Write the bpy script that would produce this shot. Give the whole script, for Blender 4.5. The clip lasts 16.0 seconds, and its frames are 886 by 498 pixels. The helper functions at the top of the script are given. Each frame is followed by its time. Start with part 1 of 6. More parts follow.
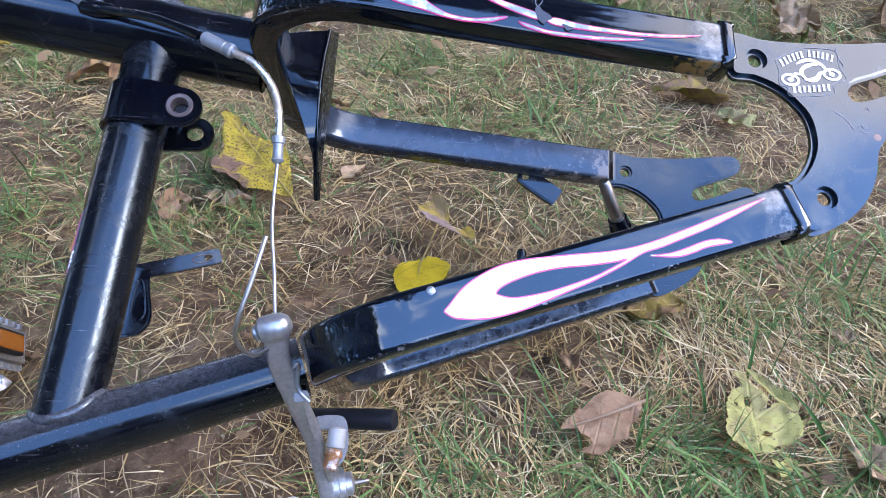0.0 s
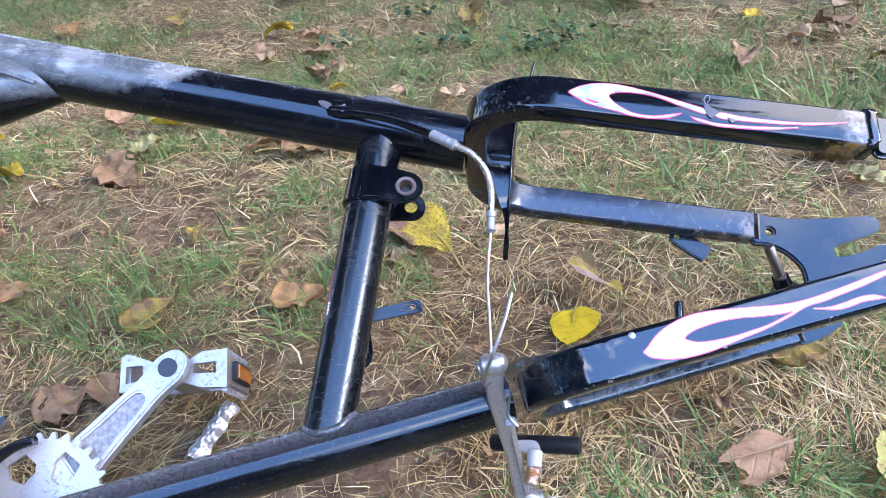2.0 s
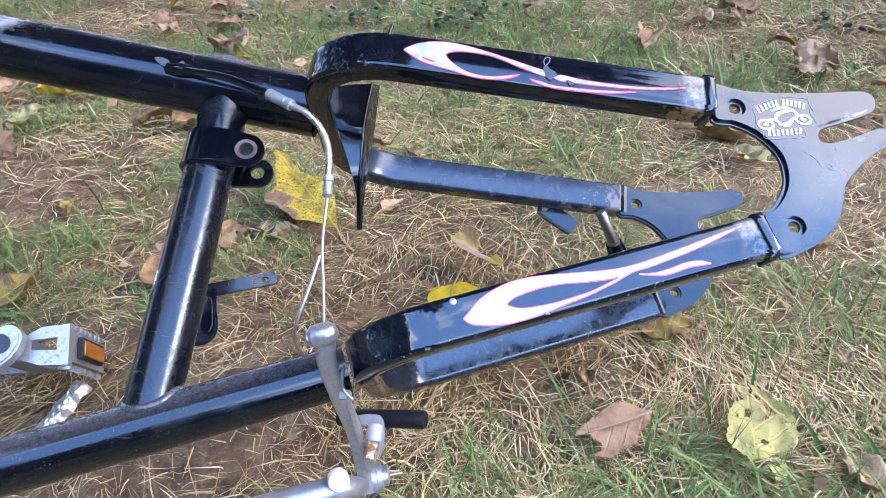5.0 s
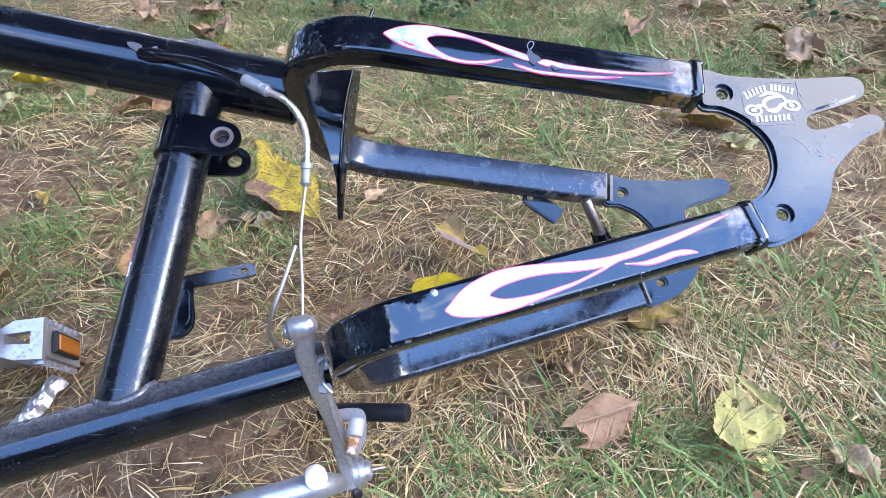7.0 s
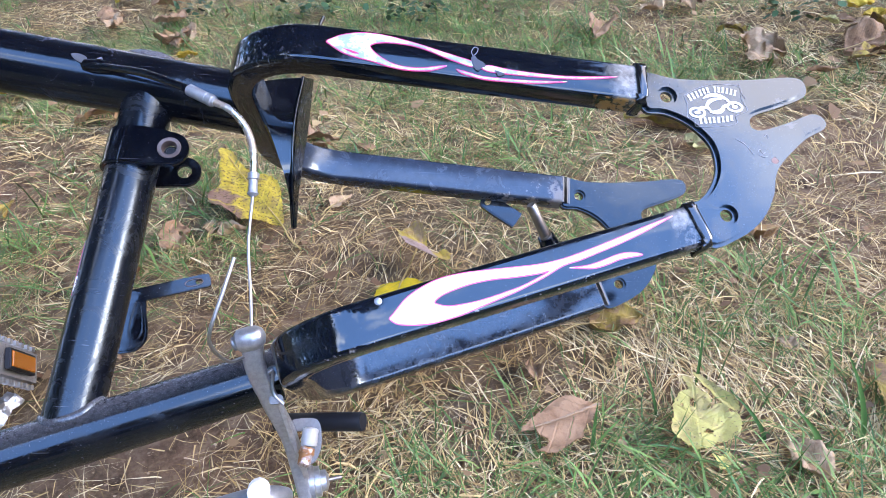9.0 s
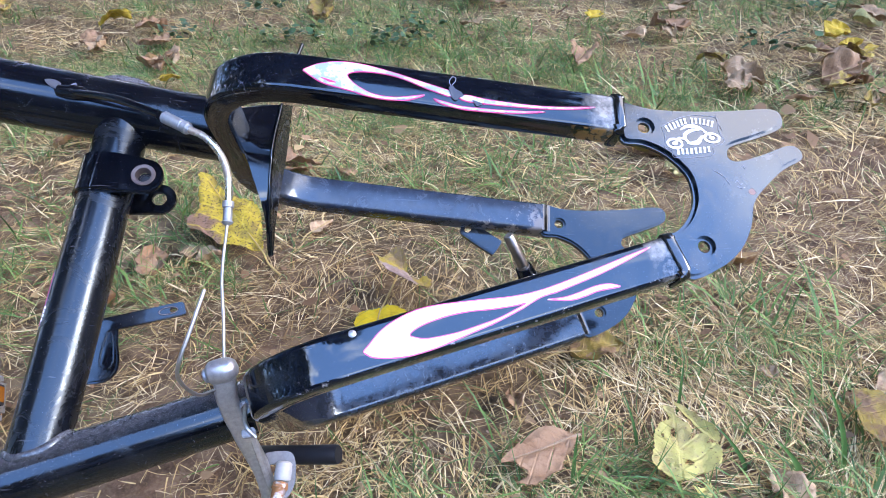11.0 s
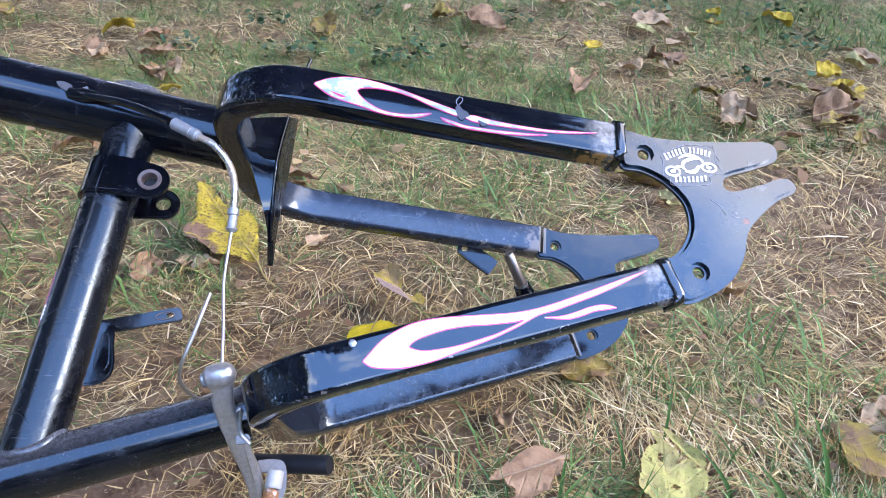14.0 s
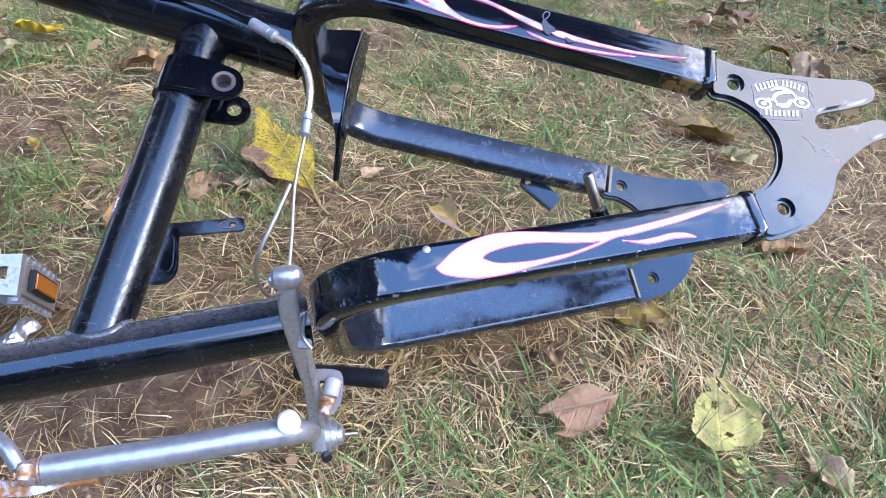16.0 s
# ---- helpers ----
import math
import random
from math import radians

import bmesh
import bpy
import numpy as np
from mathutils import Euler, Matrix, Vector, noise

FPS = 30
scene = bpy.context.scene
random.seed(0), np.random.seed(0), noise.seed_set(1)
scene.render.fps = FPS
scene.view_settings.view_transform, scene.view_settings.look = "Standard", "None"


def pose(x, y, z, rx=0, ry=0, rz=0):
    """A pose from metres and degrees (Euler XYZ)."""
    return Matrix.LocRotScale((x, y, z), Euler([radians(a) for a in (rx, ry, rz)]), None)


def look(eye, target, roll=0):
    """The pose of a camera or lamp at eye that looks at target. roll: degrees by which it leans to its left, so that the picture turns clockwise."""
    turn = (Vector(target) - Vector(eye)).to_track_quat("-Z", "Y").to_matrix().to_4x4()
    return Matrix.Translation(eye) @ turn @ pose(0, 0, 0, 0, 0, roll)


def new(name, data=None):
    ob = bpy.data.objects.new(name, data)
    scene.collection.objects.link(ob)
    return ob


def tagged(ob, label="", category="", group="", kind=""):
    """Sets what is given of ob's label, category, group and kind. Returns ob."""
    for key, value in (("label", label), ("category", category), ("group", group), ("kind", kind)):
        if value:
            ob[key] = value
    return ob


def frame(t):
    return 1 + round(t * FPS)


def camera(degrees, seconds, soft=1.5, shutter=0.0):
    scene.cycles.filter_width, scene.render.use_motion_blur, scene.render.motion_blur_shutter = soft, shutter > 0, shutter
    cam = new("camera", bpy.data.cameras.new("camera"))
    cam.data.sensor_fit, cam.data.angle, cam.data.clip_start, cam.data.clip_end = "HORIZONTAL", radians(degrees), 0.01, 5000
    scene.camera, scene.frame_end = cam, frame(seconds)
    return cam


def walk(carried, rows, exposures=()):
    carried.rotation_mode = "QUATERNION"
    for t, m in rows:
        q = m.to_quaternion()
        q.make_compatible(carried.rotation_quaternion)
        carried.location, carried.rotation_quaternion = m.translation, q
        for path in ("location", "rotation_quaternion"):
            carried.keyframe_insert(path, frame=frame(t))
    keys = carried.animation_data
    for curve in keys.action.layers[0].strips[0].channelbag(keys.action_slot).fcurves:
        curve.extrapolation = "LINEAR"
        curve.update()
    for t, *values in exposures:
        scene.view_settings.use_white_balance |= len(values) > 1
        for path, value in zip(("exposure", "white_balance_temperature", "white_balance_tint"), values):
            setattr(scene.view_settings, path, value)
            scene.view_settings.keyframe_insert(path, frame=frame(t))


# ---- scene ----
from mathutils import geometry

cam = camera(63.01, 16.0, soft=0.40)
PATH = [
    (0, (0.0414, 0.0587, 0.3746), (0.0219, 0.8640, -0.2179), -2.06),
    (0.5, (0.0436, 0.0404, 0.4015), (0.0065, 0.8755, -0.1474), -3.94),
    (1, (0.0352, 0.0338, 0.4096), (-0.0241, 0.8748, -0.1282), -5.63),
    (1.5, (0.0123, 0.0149, 0.4179), (-0.0795, 0.8590, -0.1104), -5.23),
    (2, (-0.0038, -0.0063, 0.4271), (-0.1577, 0.8280, -0.1023), -7.21),
    (2.5, (-0.0137, -0.0405, 0.4429), (-0.1909, 0.7972, -0.0737), -7.23),
    (3, (0.0022, -0.0246, 0.4274), (-0.1650, 0.8161, -0.0877), -5.02),
    (3.5, (0.0389, 0.0041, 0.4067), (-0.0817, 0.8397, -0.1293), -5.24),
    (4, (0.0498, 0.0071, 0.4029), (-0.0415, 0.8356, -0.1495), -4.84),
    (6.3, (0.0533, 0.0121, 0.4041), (-0.0113, 0.8446, -0.1462), -4.14),
    (6.5, (0.0560, 0.0155, 0.4015), (-0.0052, 0.8466, -0.1513), -4.83),
    (7, (0.0542, 0.0154, 0.3975), (-0.0033, 0.8393, -0.1663), -3.64),
    (7.5, (0.0557, 0.0136, 0.4015), (-0.0012, 0.8394, -0.1596), -4.03),
    (8, (0.0606, 0.0134, 0.4037), (0.0074, 0.8434, -0.1514), -4.23),
    (8.5, (0.0685, 0.0170, 0.4011), (0.0255, 0.8470, -0.1551), -4.80),
    (8.7, (0.0703, 0.0172, 0.3984), (0.0320, 0.8438, -0.1631), -4.30),
    (10.8, (0.0740, 0.0226, 0.3970), (0.0563, 0.8607, -0.1482), -3.20),
    (11, (0.0759, 0.0231, 0.3989), (0.0649, 0.8664, -0.1384), -2.88),
    (11.5, (0.0753, 0.0187, 0.4007), (0.0846, 0.8762, -0.1136), -0.71),
    (12, (0.0747, 0.0191, 0.4019), (0.0883, 0.8806, -0.1057), -0.99),
    (12.5, (0.0741, 0.0185, 0.3999), (0.0883, 0.8795, -0.1084), -0.40),
    (13, (0.0725, 0.0189, 0.3987), (0.0860, 0.8770, -0.1146), -0.17),
    (13.5, (0.0705, 0.0163, 0.3985), (0.0805, 0.8745, -0.1147), 0.37),
    (14, (0.0695, 0.0158, 0.3997), (0.0752, 0.8749, -0.1121), 0.12),
    (14.5, (0.0685, 0.0137, 0.4007), (0.0692, 0.8737, -0.1097), -0.00),
    (15, (0.0680, 0.0119, 0.4000), (0.0626, 0.8728, -0.1089), -0.15),
    (15.5, (0.0571, 0.0125, 0.3827), (0.0351, 0.8547, -0.1561), 1.05),
    (16, (0.0510, 0.0089, 0.3766), (0.0110, 0.8373, -0.1821), 2.45),
]
walk(cam, [(t, look(eye, target, roll)) for t, eye, target, roll in PATH], [(0.0, 2.82, 6150, 24), (1.0, 2.85, 6270, 24), (1.8, 3.23, 6400, 24), (16, 3.14, 6400, 24)])

# ---- light ----
world = bpy.data.worlds.new("sky")
scene.world = world
world.use_nodes = True
wn = world.node_tree.nodes
sky = wn.new("ShaderNodeTexSky")
sky.sky_type, sky.sun_disc = "NISHITA", False
SUN_EL, SUN_ROT = radians(25), radians(100)
sky.sun_elevation, sky.sun_rotation = SUN_EL, SUN_ROT
sky.air_density, sky.dust_density, sky.ozone_density = 1.2, 0.2, 3.0
# broken cloud over the blue
way = wn.new("ShaderNodeTexCoord")
cloud = wn.new("ShaderNodeTexNoise")
cloud.inputs["Scale"].default_value, cloud.inputs["Detail"].default_value = 3.2, 7.0
veil = wn.new("ShaderNodeValToRGB")
veil.color_ramp.elements[0].position, veil.color_ramp.elements[1].position = 0.53, 0.62
veil.color_ramp.elements[0].color = (0.03, 0.03, 0.03, 1)
blend = wn.new("ShaderNodeMix")
blend.data_type = "RGBA"
blend.inputs[7].default_value = (7.0, 7.3, 8.0, 1)
# thin blue haze over all
thin = wn.new("ShaderNodeMix")
thin.data_type = "RGBA"
thin.inputs[0].default_value, thin.inputs[7].default_value = 0.65, (1.7, 3.5, 7.2, 1)
# pale warm patch added over one quarter of the sky for the enamel to reflect
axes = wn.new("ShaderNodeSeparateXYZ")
patch_edges = []
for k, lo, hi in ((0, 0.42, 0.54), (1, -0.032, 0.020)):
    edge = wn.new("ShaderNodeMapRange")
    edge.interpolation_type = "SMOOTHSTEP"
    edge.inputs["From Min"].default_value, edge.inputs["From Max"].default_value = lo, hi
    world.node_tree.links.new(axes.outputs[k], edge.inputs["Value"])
    patch_edges.append(edge.outputs[0])
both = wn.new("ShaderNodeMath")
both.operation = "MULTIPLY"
pale_patch = wn.new("ShaderNodeMix")
pale_patch.data_type = "RGBA"
pale_patch.inputs[7].default_value = (6.8, 6.3, 6.1, 1)
for a, b in ((way.outputs["Generated"], axes.inputs[0]), (patch_edges[0], both.inputs[0]), (patch_edges[1], both.inputs[1]), (both.outputs[0], pale_patch.inputs[0]), (blend.outputs[2], pale_patch.inputs[6])):
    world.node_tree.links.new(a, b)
for a, b in ((way.outputs["Generated"], cloud.inputs["Vector"]), (cloud.outputs["Fac"], veil.inputs[0]), (veil.outputs[0], blend.inputs[0]), (sky.outputs[0], thin.inputs[6]), (thin.outputs[2], blend.inputs[6]), (pale_patch.outputs[2], wn["Background"].inputs[0])):
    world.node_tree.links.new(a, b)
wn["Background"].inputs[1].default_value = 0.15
sun = new("sun", bpy.data.lights.new("sun", "SUN"))
sun.data.energy, sun.data.angle, sun.data.color = 0.62, radians(20), (1.0, 0.93, 0.82)
aim = Vector((math.sin(SUN_ROT) * math.cos(SUN_EL), math.cos(SUN_ROT) * math.cos(SUN_EL), math.sin(SUN_EL)))
sun.matrix_world = look(aim * 20, (0, 0, 0))


# ---- materials ----
class Mat:
    """A node material with short helpers."""

    def __init__(self, name):
        self.m = bpy.data.materials.new(name)
        self.m.use_nodes = True
        self.n, self.l = self.m.node_tree.nodes, self.m.node_tree.links
        self.b = self.n["Principled BSDF"]

    def set(self, **kw):
        for k, v in kw.items():
            self.b.inputs[k.replace("_", " ")].default_value = v
        return self

    def link(self, a, to):
        self.l.new(a, self.b.inputs[to])
        return self

    def obj(self):
        return self.n.new("ShaderNodeTexCoord").outputs["Object"]

    def noise(self, scale, detail=4.0, rough=0.6, vec=None, dist=0.0):
        t = self.n.new("ShaderNodeTexNoise")
        t.inputs["Scale"].default_value, t.inputs["Detail"].default_value = scale, detail
        t.inputs["Roughness"].default_value, t.inputs["Distortion"].default_value = rough, dist
        self.l.new(vec or self.obj(), t.inputs["Vector"])
        return t.outputs["Fac"]

    def ramp(self, fac, *stops):
        r = self.n.new("ShaderNodeValToRGB")
        el = r.color_ramp.elements
        while len(el) < len(stops):
            el.new(0.5)
        for e, (p, c) in zip(el, stops):
            e.position = p
            e.color = (*c, 1) if hasattr(c, "__len__") else (c, c, c, 1)
        self.l.new(fac, r.inputs[0])
        return r.outputs[0]

    def mix(self, fac, a, b):
        x = self.n.new("ShaderNodeMix")
        x.data_type = "RGBA"
        for v, i in ((fac, 0), (a, 6), (b, 7)):
            if hasattr(v, "links"):
                self.l.new(v, x.inputs[i])
            elif i == 0:
                x.inputs[i].default_value = v
            else:
                x.inputs[i].default_value = (*v, 1)
        return x.outputs[2]

    def math(self, op, a, b=0.0, c=0.0, clamp=False):
        x = self.n.new("ShaderNodeMath")
        x.operation, x.use_clamp = op, clamp
        for i, v in enumerate((a, b, c)):
            if hasattr(v, "links"):
                self.l.new(v, x.inputs[i])
            else:
                x.inputs[i].default_value = v
        return x.outputs[0]

    def axis(self, i):
        s = self.n.new("ShaderNodeSeparateXYZ")
        self.l.new(self.obj(), s.inputs[0])
        return s.outputs[i]

    def bump(self, fac, strength=0.3, dist=0.001):
        b = self.n.new("ShaderNodeBump")
        b.inputs["Strength"].default_value, b.inputs["Distance"].default_value = strength, dist
        self.l.new(fac, b.inputs["Height"])
        self.l.new(b.outputs[0], self.b.inputs["Normal"])
        return self

    def island(self):
        return self.n.new("ShaderNodeNewGeometry").outputs["Random Per Island"]

    def random(self):
        return self.n.new("ShaderNodeObjectInfo").outputs["Random"]


def paint(name, base, rough, dusty=0.0, scuff=None, coat=0.0, ior=1.52, chips=0.45, tint=(0.74, 0.91, 1.0)):
    """Black bicycle enamel with fine specks of dust, faint scratches and, where asked, a scuffed patch."""
    m = Mat(name)
    stain = m.noise(38, 5, 0.65)
    fine = m.noise(900, 2, 0.5)
    col = m.mix(m.ramp(stain, (0.35, 0.0), (0.75, 1.0)), base, tuple(min(1, v * 1.5 + 0.0006) for v in base))
    speck = m.math("MULTIPLY", m.ramp(fine, (0.66, 0.0), (0.74, 1.0)), m.ramp(m.noise(60, 3), (0.4, 0.15), (0.7, 0.8)))
    col = m.mix(m.math("MULTIPLY", speck, 0.30 + dusty, clamp=True), col, (0.25, 0.24, 0.22))
    nick = m.math("MULTIPLY", m.ramp(m.noise(800, 3, 0.5), (0.725, 0.0), (0.745, 0.8)), m.ramp(m.noise(34, 3), (0.45, 0.0), (0.6, 1.0)))
    long = m.n.new("ShaderNodeMapping")
    m.l.new(m.obj(), long.inputs["Vector"])
    long.inputs["Scale"].default_value, long.inputs["Rotation"].default_value = (30, 900, 500), (0, 0, 0.3)
    line = m.math("MULTIPLY", m.ramp(m.noise(1.0, 2, 0.5, vec=long.outputs[0]), (0.70, 0.0), (0.74, 1.0)), 0.14)
    col = m.mix(m.math("MULTIPLY", m.math("MAXIMUM", nick, line), chips, clamp=True), col, (0.42, 0.44, 0.47))
    ro = m.math("ADD", m.math("MULTIPLY", stain, 0.07), rough - 0.06)
    smear = m.ramp(m.noise(46, 6, 0.75, dist=1.0), (0.50, 0.0), (0.64, 1.0))
    ro = m.math("ADD", ro, m.math("MULTIPLY", smear, 0.16))
    col = m.mix(m.math("MULTIPLY", smear, 0.014), col, (0.30, 0.29, 0.28))
    if dusty:
        lie = m.ramp(m.math("MULTIPLY", m.math("ADD", m.math("SUBTRACT", m.axis(1), m.math("MULTIPLY", m.axis(0), 0.3201)), 0.0354), 10.0), (-0.04, 0.0), (0.16, 1.0))
        film = m.math("MULTIPLY", m.math("ADD", m.ramp(m.noise(420, 3, 0.7), (0.3, 0.2), (0.7, 1.0)), m.ramp(m.noise(2400, 3, 0.6), (0.54, 0.0), (0.68, 1.6))), m.math("MULTIPLY", lie, dusty))
        col = m.mix(film, col, (0.27, 0.275, 0.29))
        ro = m.math("ADD", ro, m.math("MULTIPLY", film, 0.25))
    if scuff is not None:
        for fac, tone, shine, dull in scuff(m):
            col = m.mix(fac, col, tone)
            ro = m.math("ADD", ro, m.math("MULTIPLY", fac, dull))
            if shine:
                m.link(m.math("MULTIPLY", fac, shine), "Metallic")
    m.link(col, "Base Color").link(ro, "Roughness")
    m.set(Coat_Weight=coat, Coat_Roughness=0.03, IOR=ior, Specular_Tint=(*tint, 1.0))
    m.bump(m.noise(130, 3, 0.5), 0.06, 0.0006)
    return m.m


def seat_end(m):
    """Ground-bright metal beside the weld at the end of the stay, a cloud's reflection partly put into its cream."""
    u = m.math("ADD", m.axis(0), m.math("MULTIPLY", m.math("SUBTRACT", m.noise(210, 4, 0.6), 0.5), 0.012))
    band = m.math("MULTIPLY", m.ramp(m.math("ADD", u, 0.06), (0.0135, 0.0), (0.0185, 1.0)), m.math("GREATER_THAN", m.axis(2), 0.0))
    band = m.math("MULTIPLY", band, m.ramp(m.noise(150, 5, 0.7), (0.40, 0.06), (0.62, 0.55)))
    low = m.math("ADD", m.math("MULTIPLY", u, 2.2), m.math("SUBTRACT", m.noise(90, 5, 0.7), m.math("MULTIPLY", m.axis(1), 9.0)))
    low = m.math("MULTIPLY", m.ramp(low, (0.02, 0.0), (0.10, 0.8)), m.math("LESS_THAN", m.axis(2), 0.0))
    low = m.math("MULTIPLY", low, m.math("GREATER_THAN", m.axis(0), -0.078))
    under = m.math("MULTIPLY", m.math("LESS_THAN", m.math("ADD", m.axis(1), m.math("MULTIPLY", m.axis(0), 0.09)), 0.0170), m.ramp(m.math("ADD", u, 0.06), (0.004, 0.0), (0.010, 1.0)))
    under = m.math("MULTIPLY", m.math("MULTIPLY", under, m.math("GREATER_THAN", m.axis(2), 0.0)), m.ramp(m.noise(170, 4, 0.7), (0.46, 0.0), (0.54, 0.9)))
    # blue film on the farther stay: reflected sky put into the colour
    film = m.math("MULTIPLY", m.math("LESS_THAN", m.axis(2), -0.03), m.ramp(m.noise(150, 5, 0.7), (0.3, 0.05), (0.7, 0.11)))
    rub = m.math("MULTIPLY", m.ramp(m.noise(260, 5, 0.75, dist=1.5), (0.58, 0.0), (0.68, 0.28)), m.ramp(m.math("MULTIPLY", m.axis(0), -1.0), (0.19, 0.0), (0.225, 1.0)))
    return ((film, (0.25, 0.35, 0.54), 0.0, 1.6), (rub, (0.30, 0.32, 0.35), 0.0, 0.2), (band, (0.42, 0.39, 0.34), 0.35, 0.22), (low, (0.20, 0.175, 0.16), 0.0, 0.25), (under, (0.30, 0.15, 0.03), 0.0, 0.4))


def chain_end(m):
    along = m.math("ADD", m.math("MULTIPLY", m.axis(0), 0.956), m.math("MULTIPLY", m.axis(1), 0.292))
    u = m.math("ADD", along, m.math("MULTIPLY", m.math("SUBTRACT", m.noise(210, 4, 0.6), 0.5), 0.010))
    band = m.math("MULTIPLY", m.ramp(m.math("ADD", u, 0.06), (0.0195, 0.0), (0.0240, 1.0)), m.math("GREATER_THAN", m.axis(2), 0.0))
    band = m.math("MULTIPLY", band, m.ramp(m.noise(150, 5, 0.7), (0.40, 0.0), (0.64, 0.42)))
    across = m.math("ADD", m.math("MULTIPLY", m.axis(0), -0.297), m.math("MULTIPLY", m.axis(1), 0.955))
    rim = m.math("MULTIPLY", m.math("LESS_THAN", across, -0.0532), m.math("GREATER_THAN", m.axis(2), 0.084))
    chips = m.math("MULTIPLY", rim, m.ramp(m.noise(330, 3, 0.6), (0.62, 0.0), (0.70, 0.45)))
    # grey-blue tint below stands for the sky sheen on the farther stay
    film = m.math("MULTIPLY", m.math("LESS_THAN", m.axis(2), -0.03), m.ramp(m.noise(150, 5, 0.7), (0.35, 0.015), (0.7, 0.06)))
    return ((film, (0.30, 0.36, 0.46), 0.0, 2.0), (m.math("MAXIMUM", band, chips), (0.42, 0.40, 0.37), 0.35, 0.22))


def sanded(m, slope=0.15, low=0.0):
    """The rubbed-down, milky stretch of the top tube, with its sky highlight partly put into the colour."""
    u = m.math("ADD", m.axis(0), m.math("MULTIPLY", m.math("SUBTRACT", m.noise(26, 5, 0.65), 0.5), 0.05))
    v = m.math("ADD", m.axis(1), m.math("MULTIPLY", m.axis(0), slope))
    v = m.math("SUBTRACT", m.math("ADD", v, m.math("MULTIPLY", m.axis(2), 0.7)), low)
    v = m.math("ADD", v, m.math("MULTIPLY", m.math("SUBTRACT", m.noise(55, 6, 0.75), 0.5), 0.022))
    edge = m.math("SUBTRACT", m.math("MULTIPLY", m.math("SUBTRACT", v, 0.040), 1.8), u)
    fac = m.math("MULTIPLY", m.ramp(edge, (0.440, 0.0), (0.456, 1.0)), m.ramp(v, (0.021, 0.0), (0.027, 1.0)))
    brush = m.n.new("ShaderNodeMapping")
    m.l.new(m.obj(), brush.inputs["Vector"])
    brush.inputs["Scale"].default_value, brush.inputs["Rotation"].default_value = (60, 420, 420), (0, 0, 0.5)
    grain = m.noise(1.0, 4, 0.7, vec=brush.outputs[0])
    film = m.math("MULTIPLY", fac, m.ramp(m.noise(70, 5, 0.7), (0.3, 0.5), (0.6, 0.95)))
    # palest patches: the tube's white highlight laid in as colour
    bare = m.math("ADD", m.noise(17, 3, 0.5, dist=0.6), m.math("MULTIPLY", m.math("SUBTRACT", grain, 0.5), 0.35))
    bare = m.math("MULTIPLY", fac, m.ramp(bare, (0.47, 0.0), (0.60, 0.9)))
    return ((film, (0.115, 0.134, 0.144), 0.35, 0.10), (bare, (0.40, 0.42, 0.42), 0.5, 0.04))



def spot(m, x, y, r, ragged=0.004):
    """A ragged patch round a place on the bicycle."""
    dx, dy = m.math("SUBTRACT", m.axis(0), x), m.math("SUBTRACT", m.axis(1), y)
    d = m.math("SQRT", m.math("ADD", m.math("MULTIPLY", dx, dx), m.math("MULTIPLY", dy, dy)))
    d = m.math("ADD", d, m.math("MULTIPLY", m.math("SUBTRACT", m.noise(420, 4, 0.7), 0.5), ragged * 2))
    return m.ramp(m.math("DIVIDE", d, r), (0.7, 1.0), (1.1, 0.0))


def plate_wear(m):
    """Rubbed slot edges and one rust spot."""
    slot = m.math("MAXIMUM", spot(m, 0.0475, 0.0212, 0.0040, 0.003), spot(m, 0.0510, 0.0105, 0.0040, 0.003))
    pale = m.math("MULTIPLY", spot(m, 0.030, -0.010, 0.008, 0.010), 0.03)
    return ((m.math("MAXIMUM", m.math("MULTIPLY", slot, 0.15), pale), (0.34, 0.33, 0.32), 0.5, 0.15), (spot(m, 0.0375, -0.0130, 0.0022, 0.001), (0.16, 0.06, 0.03), 0.0, 0.3))


BLACK = paint("black_enamel", (0.0022, 0.0028, 0.0048), 0.10)
DUSTY = paint("dusty_black_enamel", (0.0022, 0.0028, 0.0044), 0.13, dusty=0.42, chips=0.4)
TUBE = paint("scuffed_tube_enamel", (0.0024, 0.0030, 0.0050), 0.25, chips=0.75)
BRACE = paint("rubbed_brace_enamel", (0.0022, 0.0028, 0.0048), 0.12, scuff=lambda m: sanded(m, -0.1506, 0.1475))
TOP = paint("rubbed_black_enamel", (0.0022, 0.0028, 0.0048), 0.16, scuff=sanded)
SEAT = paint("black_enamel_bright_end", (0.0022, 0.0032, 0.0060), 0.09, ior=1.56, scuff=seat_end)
CHAIN = paint("black_enamel_bright_ends", (0.0024, 0.0036, 0.0070), 0.09, ior=1.62, scuff=chain_end)
PLATE = paint("worn_satin_enamel", (0.006, 0.011, 0.016), 0.12, ior=1.64, chips=0.12, scuff=plate_wear, tint=(0.74, 0.90, 1.0))
HORN = paint("horn_enamel", (0.0024, 0.0030, 0.0050), 0.10, ior=1.60)
# lighter than the horn: the sheen of its edge strip, painted in
SHEEN_GREY = paint("sheen_grey_enamel", (0.026, 0.026, 0.028), 0.20, ior=1.6)
WELD = paint("weld_enamel", (0.006, 0.006, 0.007), 0.12, coat=0.5, chips=0.2)


